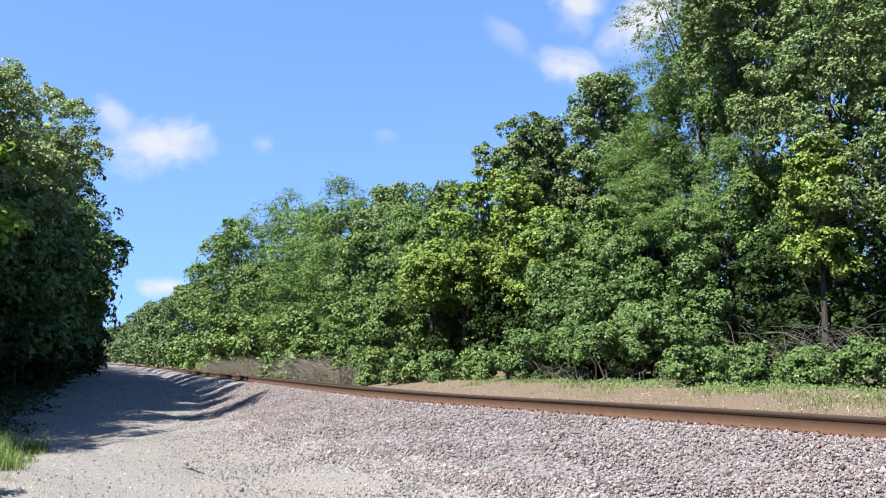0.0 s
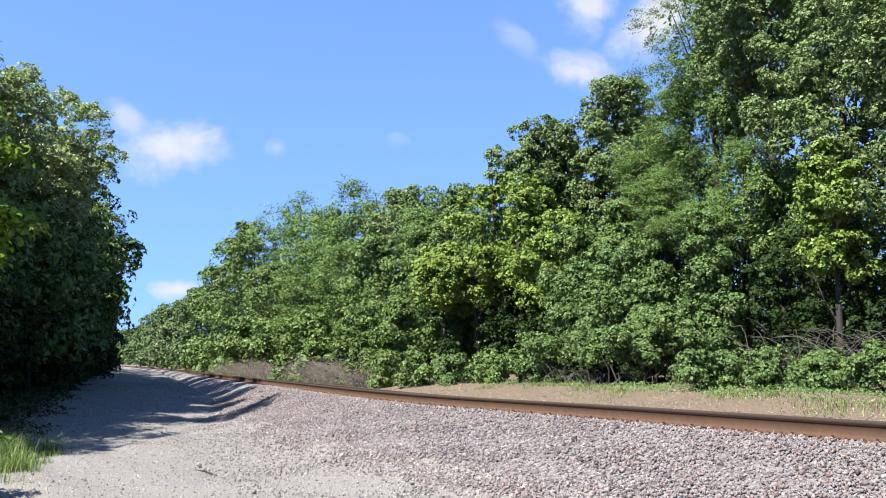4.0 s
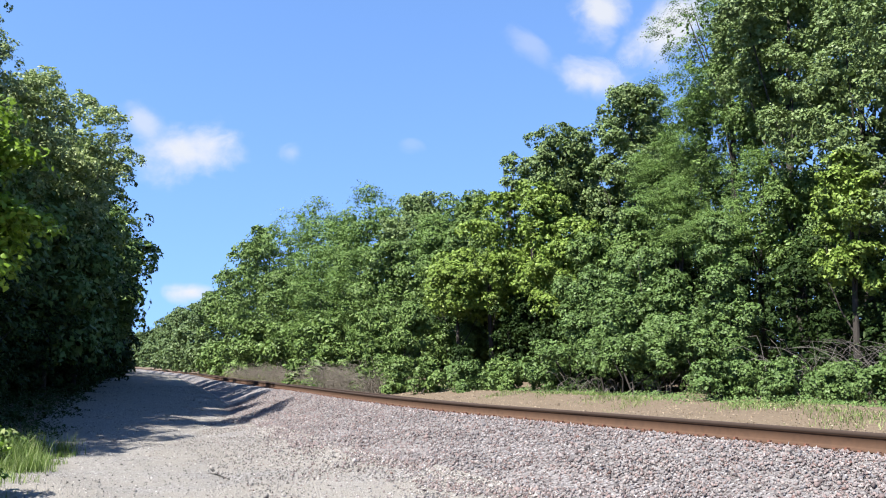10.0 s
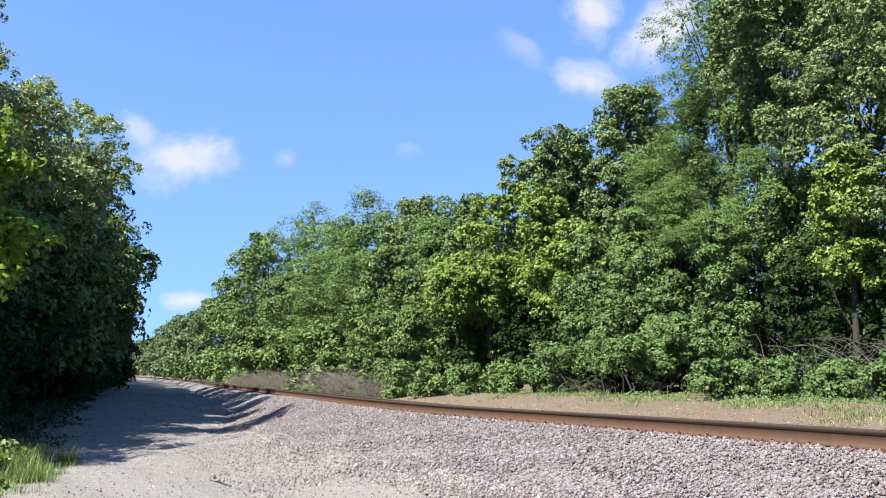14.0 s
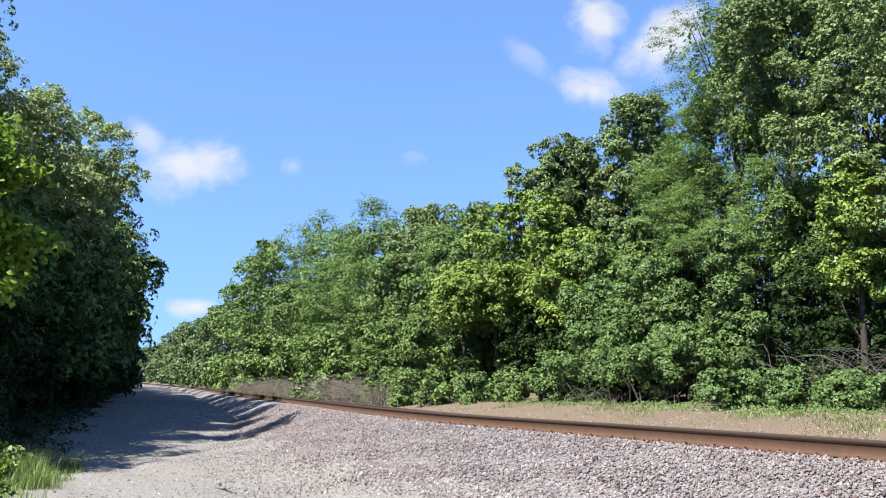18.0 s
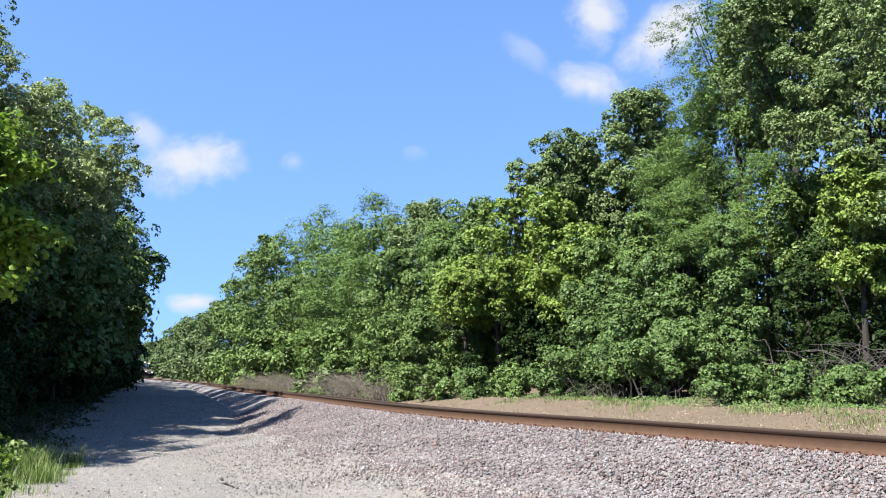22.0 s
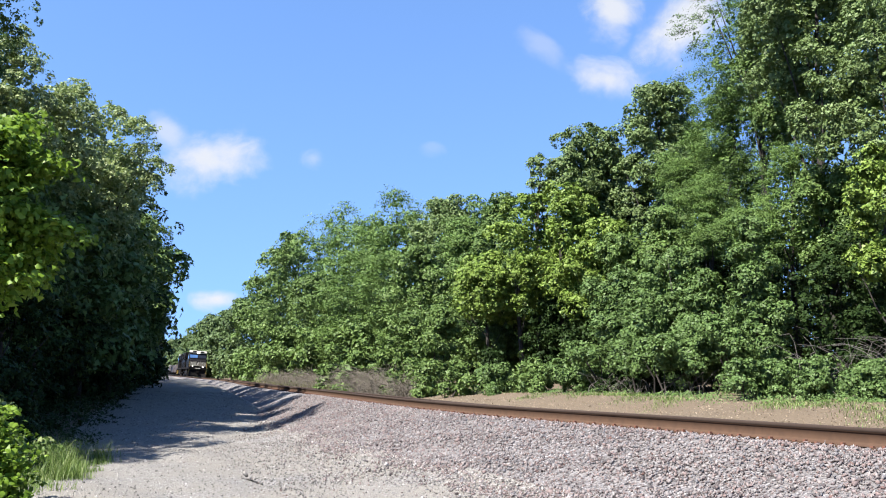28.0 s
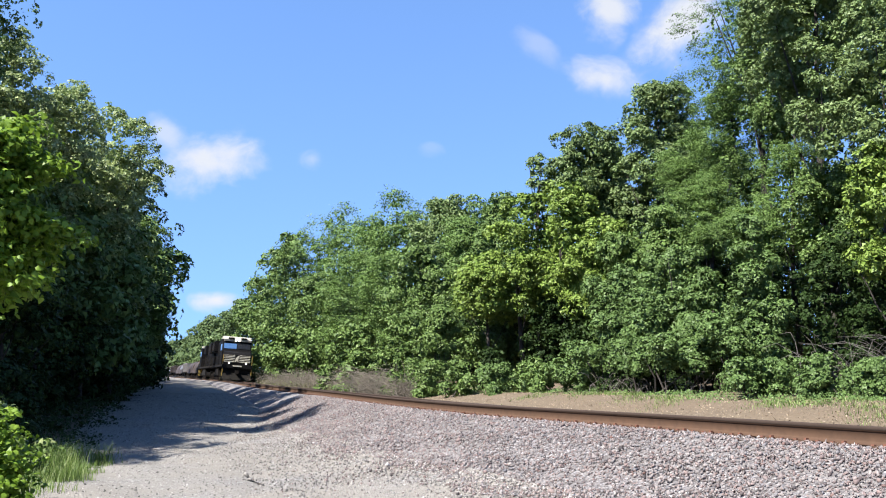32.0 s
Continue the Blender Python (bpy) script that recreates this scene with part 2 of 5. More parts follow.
def leaf_arrays(rng, at, normal, size, aspect, droop=0.15, lobed=False):
    """Folded leaves, one island each, at the given places."""
    n = unit(normal)
    side = rng.normal(size=at.shape)
    side[:, 2] -= droop * 2
    t = unit(side - n * (side * n).sum(1, keepdims=True))
    b = np.cross(n, t)
    size = size[:, None]
    base, tip = at - t * size * 0.5, at + t * size * 0.5 - n * size * 0.12
    count, k = len(at), np.arange(len(at))[:, None]
    if lobed:
        w = size * aspect * 0.5
        l1, r1 = at - t * size * 0.22 + b * w * 0.9 + n * size * 0.12, at - t * size * 0.22 - b * w * 0.9 + n * size * 0.12
        l2, r2 = at + t * size * 0.12 + b * w * 0.72 + n * size * 0.08, at + t * size * 0.12 - b * w * 0.72 + n * size * 0.08
        verts = np.stack([base, r1, r2, tip, l2, l1], 1).reshape(-1, 3)
        tri = np.array([[0, 1, 5], [1, 2, 5], [2, 4, 5], [2, 3, 4]])
        return verts, (k[:, :, None] * 6 + tri[None]).reshape(-1, 3)
    w = size * aspect * 0.5
    left, right = at - t * size * 0.42 + b * w, at - t * size * 0.36 - b * w
    verts = np.stack([left, right, tip], 1).reshape(-1, 3)
    return verts, k * 3 + np.array([[0, 1, 2]])


def join(parts):
    verts, faces, off = [], [], 0
    for v, f in parts:
        verts.append(v)
        faces.append(f + off)
        off += len(v)
    return np.concatenate(verts), np.concatenate(faces)


def foliage(rng, centres, radii, count, size, aspect, per_clump=24, dome=2.1, droop=0.2, lift=0.45, shell=0.9, lobed=False, favour=1.0, gaps=0.0, feather=0.0):
    """Leaves on small domed clumps over the outer side of many boughs; feather draws the clumps out into flat sprays."""
    clumps = max(1, count // per_clump)
    share = radii[:, 0] * radii[:, 2] * favour
    over = int(clumps * (1.75 if gaps else 1.0))
    pick = rng.choice(len(centres), over, p=share / share.sum())
    way = unit(rng.normal(size=(over, 3)) + np.array([0, 0, lift]))
    reach = np.where(rng.random((over, 1)) < 0.16, rng.uniform(1.05, 1.4 - 0.25 * feather, (over, 1)), rng.uniform(shell - 0.14, 1.06, (over, 1)))
    at = centres[pick] + radii[pick] * way * reach
    if gaps:
        waves = rng.normal(size=(5, 3)) * np.array([1, 1, 1.4]) * 4.2 / gaps
        stir = np.sin(at @ waves.T + rng.uniform(0, 6.28, 5)).sum(1)
        keep = stir > np.quantile(stir, 0.43)
        way, at = way[keep], at[keep]
    r = size * dome * rng.uniform(0.55, 1.45, (len(at), 1))
    axis = unit(way + np.array([0, 0, 0.45 + feather]))
    outward = unit(way * np.array([1, 1, 0.25]) + rng.normal(size=way.shape) * 0.35)
    way, at, r, axis, outward = (np.repeat(a, per_clump, 0) for a in (way, at, r, axis, outward))
    d = unit(axis * 0.95 + rng.normal(size=at.shape) * 0.62)
    at = at + (d - axis * 0.5) * r * np.array([1, 1, 0.8 - 0.5 * feather])
    if feather:
        slide = rng.uniform(-1.3, 1.5, (len(at), 1))
        at = at + outward * r * slide * feather - np.array([0, 0, 0.35]) * r * np.abs(slide) ** 1.6 * feather
    normal = d * 0.8 + np.array([0, 0, 0.28]) + rng.normal(size=at.shape) * 0.34
    return leaf_arrays(rng, at, normal, size * rng.uniform(0.65, 1.3, len(at)), aspect, droop, lobed)


def tube(points, radii, sides=6):
    """A bent, tapered limb."""
    points = np.asarray(points, float)
    along = unit(np.gradient(points, axis=0))
    ref = np.where(np.abs(along[:, 2:]) > 0.9, np.array([[1.0, 0, 0]]), np.array([[0, 0, 1.0]]))
    u = unit(np.cross(along, ref))
    v = np.cross(along, u)
    ang = np.arange(sides) * 2 * np.pi / sides
    ring = points[:, None] + (u[:, None] * np.cos(ang)[None, :, None] + v[:, None] * np.sin(ang)[None, :, None]) * np.asarray(radii)[:, None, None]
    i, j = np.meshgrid(np.arange(len(points) - 1), np.arange(sides), indexing="ij")
    a, b = i * sides + j, i * sides + (j + 1) % sides
    return ring.reshape(-1, 3), np.stack([a, b, b + sides, a + sides], -1).reshape(-1, 4)


# ---- the line of the track ----
KNOT_Y = np.array([-30, -10, 4, 8.7, 12, 16.75, 22.7, 31, 45, 60, 92, 145, 211, 290, 360, 450, 600, 800, 1100.0])
KNOT_X = np.array([19.5, 11.8, 6.2, 4.25, 2.85, 0.72, -1.25, -3.75, -8.1, -12.75, -21.9, -39.4, -62, -89, -114, -152, -235, -375, -640.0])
KNOT_M = np.gradient(KNOT_X, KNOT_Y)


def rail_x(y):
    """x of the near rail at y."""
    y = np.asarray(y, float)
    i = np.clip(np.searchsorted(KNOT_Y, y) - 1, 0, len(KNOT_Y) - 2)
    h = KNOT_Y[i + 1] - KNOT_Y[i]
    t = (y - KNOT_Y[i]) / h
    return (2 * t**3 - 3 * t**2 + 1) * KNOT_X[i] + (t**3 - 2 * t**2 + t) * h * KNOT_M[i] + (3 * t**2 - 2 * t**3) * KNOT_X[i + 1] + (t**3 - t**2) * h * KNOT_M[i + 1]


def rise(y):
    """How much the whole line climbs towards the distance."""
    return np.clip((np.asarray(y, float) - 70) * 0.0016, 0, 0.8)


def rail_z(y):
    """Height of the near rail's top."""
    y = np.asarray(y, float)
    return 1.0 + 0.05 * np.clip((22 - y) / 13, 0, 1.5) + rise(y)


def across(y):
    """Unit vector in plan, from the near rail to the far one."""
    slope = (rail_x(np.asarray(y) + 0.5) - rail_x(np.asarray(y) - 0.5))
    k = np.sqrt(1 + slope**2)
    return 1 / k, -slope / k


def beside(y, q, dz=0.0):
    """A place q metres beyond the near rail, level with it but for dz."""
    nx, ny = across(y)
    return np.stack([rail_x(y) + nx * q, y + ny * q, rail_z(y) + dz], -1)


CANT = -0.115 / 1.51


def ground_z(x, y):
    """Height of the ground beside the track bed."""
    nx, _ = across(y)
    q = (x - rail_x(y)) * nx
    z = np.interp(q, [-60, -14, -7.5, -4.5, -3.7, -2.0, 2.5, 2.9, 4.2, 5.8, 9, 16, 40], [0.6, 0.25, 0.0, 0.0, -0.06, -0.3, -0.1, 0.45, 0.62, 0.92, 1.1, 1.4, 1.8])
    climb = np.interp(y, [20, 28, 38, 55, 90], [0.0, 0.22, 0.54, 0.76, 0.82]) * np.interp(q, [-4.5, -2.0, -1.4], [1.0, 1.3, 0.0])
    return z + rise(y) + climb


def lumps(x, y):
    return 0.025 * np.sin(x * 1.3 + 0.7 * np.sin(y * 0.9)) * np.cos(y * 0.8 + x * 0.25) + 0.02 * np.sin(x * 3.1 + y * 2.3)


# ---- ground ----
def spaced(*stretches):
    out = [np.arange(a, b, s) for a, b, s in stretches]
    return np.concatenate(out)


def grid_faces(nu, nv):
    i, j = np.meshgrid(np.arange(nu - 1), np.arange(nv - 1), indexing="ij")
    a = i * nv + j
    return np.stack([a, a + nv, a + nv + 1, a + 1], -1).reshape(-1, 4)


def build_ground():
    q = spaced((-2400, -200, 220), (-200, -40, 16), (-40, -14, 2), (-14, 9, 0.25), (9, 40, 2), (40, 200, 16), (200, 2500, 220))
    y = spaced((-1500, -100, 140), (-100, -10, 9), (-10, 60, 0.5), (60, 200, 4), (200, 500, 25), (500, 3000, 250))
    yy, qq = np.meshgrid(y, q, indexing="ij")
    x = np.where(np.abs(yy) < 500, rail_x(np.clip(yy, -30, 500)), rail_x(np.clip(yy, -30, 500))) + qq * 1.05
    z = ground_z(x, np.clip(yy, -30, 500)) + lumps(x, yy)
    z = np.where(np.abs(qq) > 200, 0.4, z)
    me = mesh_from("ground", np.stack([x, yy, z], -1).reshape(-1, 3), grid_faces(len(y), len(q)), ROAD, True)
    me.materials.append(BANK)
    nf = len(me.polygons)
    cell_q = np.tile((q[:-1] + q[1:]) / 2, len(y) - 1)
    cell_y = np.repeat((y[:-1] + y[1:]) / 2, len(q) - 1)
    idx = ((cell_q > 0) | (cell_q < -13) | ((cell_q < -7.7) & (cell_y > 20))).astype(np.int32)
    me.polygons.foreach_set("material_index", idx[:nf])
    me.update()
    tagged(new("ground", me), "pale compacted gravel road edged by dirt banks", "ground", kind="structure")


def build_ballast_bed():
    prof_q = np.array([-4.5, -3.7, -3.0, -2.5, -2.0, -1.5, -1.0, -0.55, -0.3, 0.0, 0.5, 1.1, 1.5, 1.9, 2.3, 2.8, 3.2])
    prof_z = np.array([-1.04, -0.99, -0.955, -0.875, -0.74, -0.56, -0.350, -0.200, -0.194, -0.205, -0.21, -0.26, -0.30, -0.31, -0.42, -0.58, -0.72])
    y = spaced((-25, 60, 0.4), (60, 250, 3), (250, 700, 15))
    yy, qq = np.meshgrid(y, prof_q, indexing="ij")
    p = beside(yy, qq)
    fringe = np.clip(-3.2 - qq, 0, 1.3) / 1.3 * (0.35 * np.sin(yy * 0.8) + 0.25 * np.sin(yy * 2.1 + 1))
    p[..., 0] += fringe
    p[..., 2] += prof_z[None] + 0.5 * lumps(p[..., 0] * 1.7, p[..., 1] * 1.7) * np.clip(np.abs(qq) - 0.5, 0.1, 1)
    me = mesh_from("ballast_bed", p.reshape(-1, 3), grid_faces(len(y), len(prof_q)), BALLAST, True)
    me.materials.append(ROAD)
    worn = np.tile((prof_q[:-1] + prof_q[1:]) / 2 < -2.2, len(y) - 1)
    me.polygons.foreach_set("material_index", worn.astype(np.int32))
    me.update()
    tagged(new("ballast_bed", me), "sloping bed of pinkish grey crushed stone", "ballast", kind="structure")


CUBE = np.array([[x, y, z] for x in (-1, 1) for y in (-1, 1) for z in (-1, 1)], float)
CUBE_TRI = np.array([[0, 1, 3], [0, 3, 2], [4, 6, 7], [4, 7, 5], [0, 4, 5], [0, 5, 1], [2, 3, 7], [2, 7, 6], [0, 2, 6], [0, 6, 4], [1, 5, 7], [1, 7, 3]])
OCTA = np.array([[1, 0, 0], [-1, 0, 0], [0, 1, 0], [0, -1, 0], [0, 0, 1], [0, 0, -1.0]])
OCTA_TRI = np.array([[0, 2, 4], [2, 1, 4], [1, 3, 4], [3, 0, 4], [2, 0, 5], [1, 2, 5], [3, 1, 5], [0, 3, 5]])


def stones(rng, at, half, shape, tri):
    """Broken stones: jittered, turned and squashed solids."""
    n = len(at)
    v = shape[None] * (1 + rng.normal(size=(n, len(shape), 3)) * 0.36) * (half[:, None] * rng.uniform(0.34, 1.5, (n, 3)))[:, None]
    q = unit(rng.normal(size=(n, 4)))
    w, x, y, z = q.T
    r = np.stack([1 - 2 * (y * y + z * z), 2 * (x * y - z * w), 2 * (x * z + y * w), 2 * (x * y + z * w), 1 - 2 * (x * x + z * z), 2 * (y * z - x * w), 2 * (x * z - y * w), 2 * (y * z + x * w), 1 - 2 * (x * x + y * y)], -1).reshape(n, 3, 3)
    v = np.einsum("nij,nkj->nki", r, v) + at[:, None]
    return v.reshape(-1, 3), (np.arange(n)[:, None, None] * len(shape) + tri[None]).reshape(-1, 3)


def build_stones():
    rng = np.random.default_rng(5)
    n = 60000
    y = 6.0 + 28 * rng.random(n) ** 1.5
    q = np.where(rng.random(n) < 0.78, -0.13 - 2.3 * rng.random(n) ** 1.05, -2.1 - 2.9 * rng.random(n) ** 2.2)
    q += np.interp(q, [-3.2, -2.2, -1.5], [1.0, 0.7, 0.0]) * (0.16 * np.sin(y * 0.9) + 0.12 * np.sin(y * 2.3 + 1))
    prof_q = [-5.5, -4.5, -3.7, -3.0, -2.5, -2.0, -1.5, -1.0, -0.55, -0.3, 0.0]
    prof_z = [-1.0, -0.999, -0.98, -0.95, -0.87, -0.735, -0.555, -0.345, -0.198, -0.192, -0.204]
    at = beside(y, q)
    at[:, 2] += np.interp(q, prof_q, prof_z) + rng.uniform(-0.006, 0.016, n) + 0.5 * lumps(at[:, 0] * 1.7, at[:, 1] * 1.7) * np.clip(np.abs(q) - 0.5, 0.1, 1) * (q > -2.5)
    v, f = stones(rng, at, rng.uniform(0.011, 0.0235, n) * np.interp(q, [-4.6, -2.6], [0.5, 1.0]) * np.where(rng.random(n) > 0.96, 1.4, 1) * np.interp(y, [8, 30], [0.92, 1.0]), OCTA, OCTA_TRI)
    tagged(new("ballast_stones", mesh_from("ballast_stones", v, f, STONE)), "loose crushed ballast stones in pink, grey and white", "ballast", kind="stuff")
    n = 46000
    y = 8 + 42 * rng.random(n) ** 1.7
    q = -2.1 - 9.6 * rng.random(n) ** 1.6
    at = beside(y, q)
    at[:, 2] = np.maximum(ground_z(at[:, 0], at[:, 1]) + lumps(at[:, 0], at[:, 1]), np.where(q > -4.5, at[:, 2] + np.interp(q, prof_q, prof_z), -9)) + 0.003
    v, f = stones(rng, at, rng.uniform(0.006, 0.017, n) * np.where(rng.random(n) > 0.97, 2.0, 1), OCTA, OCTA_TRI)
    tagged(new("road_pebbles", mesh_from("road_pebbles", v, f, PEBBLE)), "small pale pebbles strewn on the gravel road", "gravel", kind="stuff")
    n = 15000
    y = 9 + 34 * rng.random(n) ** 1.4
    q = 2.7 + 4.0 * rng.random(n)
    at = beside(y, q)
    at[:, 2] = ground_z(at[:, 0], at[:, 1]) + lumps(at[:, 0], at[:, 1]) + 0.004
    nor = rng.normal(size=(n, 3)) * 0.5 + np.array([0, 0, 1])
    v, f = leaf_arrays(rng, at + np.array([0, 0, 0.012]), nor, rng.uniform(0.015, 0.05, n), 0.55)
    tagged(new("leaf_litter", mesh_from("leaf_litter", v, f, DRY_LEAF)), "dry tan leaves and chips on the dirt bank", "leaf litter", kind="stuff")


DRY_LEAF = stone_material("dry_leaf", [(0.0, (0.14, 0.10, 0.07)), (0.5, (0.24, 0.19, 0.13)), (1.0, (0.30, 0.25, 0.19))])


# ---- the track ----
RAIL_OUTLINE = [(-0.075, -0.185), (0.075, -0.185), (0.075, -0.172), (0.024, -0.152), (0.016, -0.140), (0.016, -0.050), (0.036, -0.038), (0.037, -0.008), (0.028, 0.0), (-0.028, 0.0), (-0.037, -0.008), (-0.036, -0.038), (-0.016, -0.050), (-0.016, -0.140), (-0.024, -0.152), (-0.075, -0.172)]


def build_track():
    track = tagged(new("railway_track"), "rusty steel railway track on stone ballast", "railway track", kind="structure")
    y = spaced((-25, 70, 0.8), (70, 300, 4), (300, 900, 20))
    for offset, drop in ((0.0, 0.0), (1.51, -0.115)):
        ring = np.array(RAIL_OUTLINE)
        base = beside(y, offset, drop)
        nx, ny = across(y)
        v = np.stack([base[:, None, 0] + nx[:, None] * ring[None, :, 0], base[:, None, 1] + ny[:, None] * ring[None, :, 0], base[:, None, 2] + ring[None, :, 1]], -1)
        k = len(ring)
        i, j = np.meshgrid(np.arange(len(y) - 1), np.arange(k), indexing="ij")
        a, b = i * k + j, i * k + (j + 1) % k
        me = mesh_from("rail", v.reshape(-1, 3), np.stack([a, b, b + k, a + k], -1).reshape(-1, 4), RUST)
        me.materials.append(RAIL_HEAD)
        me.polygons.foreach_set("material_index", np.tile(np.isin(np.arange(k), [6, 7, 8, 9, 10]).astype(np.int32), len(y) - 1))
        me.update()
        part("rail", me, RUST, track, "brown rusted rail with a worn head")
    tie_bm = boxes((-0.52, 2.03, -0.115, 0.115, -0.40, -0.236), bevel=0.012)
    plate_bm = boxes((-0.19, 0.19, -0.095, 0.095, -0.236, -0.186))
    clip_bm = boxes((-0.09, -0.06, -0.02, 0.02, -0.205, -0.172), (0.06, 0.09, -0.02, 0.02, -0.205, -0.172), (-0.095, 0.095, -0.018, 0.018, -0.207, -0.188))
    spike_bm = boxes((-0.115, -0.075, -0.03, 0.0, -0.20, -0.158), (0.075, 0.115, 0.0, 0.03, -0.20, -0.158))
    meshes = {}
    for name, bm, mat in (("tie", tie_bm, TIE), ("tie_plate", plate_bm, RUST), ("rail_anchor", clip_bm, ANCHOR), ("spike", spike_bm, ANCHOR)):
        me = bpy.data.meshes.new(name)
        bm.to_mesh(me)
        bm.free()
        me.materials.append(mat)
        meshes[name] = me
    yt = 5.0
    rng = random.Random(3)
    while yt < 62:
        nx, ny = (float(c) for c in across(yt))
        p = beside(np.array([yt]), 0.0)[0]
        turn = Matrix(((nx, -ny, 0, 0), (ny, nx, 0, 0), (0, 0, 1, 0), (0, 0, 0, 1)))
        lean = pose(0, 0, 0, 0, -math.degrees(math.atan(CANT)), rng.uniform(-0.8, 0.8))
        m = Matrix.Translation(Vector(p)) @ turn @ lean
        for name, shift in (("tie", (0, 0)), ("tie_plate", (0, 0)), ("spike", (0, 0)), ("rail_anchor", (0, 0.15)), ("rail_anchor", (0, -0.15))):
            if name == "rail_anchor" and yt > 40:
                continue
            ob = new(name, meshes[name])
            ob.parent = track
            ob.matrix_basis = m @ Matrix.Translation((shift[0], shift[1], 0))
        yt += 0.5 * ny / ny * abs(nx)


# ---- plants ----
HABIT = {
    # leaf length, leaf width over length, leaves to a clump, clump radius over leaf length, droop, feather, words
    "broad": (1.0, 0.74, 26, 2.2, 0.25, 0.0, "mid-green broadleaf tree in full summer leaf"),
    "light": (1.05, 0.74, 24, 2.2, 0.25, 0.15, "pale green broadleaf tree with airy upper crown"),
    "silver": (1.0, 0.74, 22, 2.1, 0.25, 0.15, "dense roadside tree with pale leaves, lightened to look sunlit"),
    "maple": (1.1, 0.9, 20, 2.0, 0.35, 0.2, "bright yellow-green maple-like tree in full leaf"),
    "locust": (0.66, 0.5, 56, 3.6, 0.15, 0.75, "blue-green locust tree with feathery sprays"),
    "vine": (0.95, 0.9, 22, 2.2, 0.5, 0.0, "thicket draped in broad vine leaves"),
    # The deep habit wears the leaf colour with shade painted in.
    "deep": (1.0, 0.74, 24, 2.1, 0.3, 0.0, "dense roadside tree, leaf colour darkened for shade"),
    "young": (1.0, 0.75, 14, 1.9, 0.5, 0.7, "young tree with large bright green leaves"),
    "grass": (1.0, 0.75, 8, 1.6, 0.2, 0.2, "leafy roadside weed"),
    "far": (1.0, 0.74, 16, 1.9, 0.2, 0.0, "hazy light green tree far down the line"),
}
SHAPE_AT = (0.0, 0.18, 0.45, 0.75, 1.0)
SHAPE = {"round": (0.6, 0.92, 1.0, 0.80, 0.25), "mound": (1.0, 1.0, 0.9, 0.68, 0.25), "overhang": (0.4, 0.5, 0.75, 1.0, 0.55), "column": (0.8, 1.0, 1.0, 0.9, 0.4)}


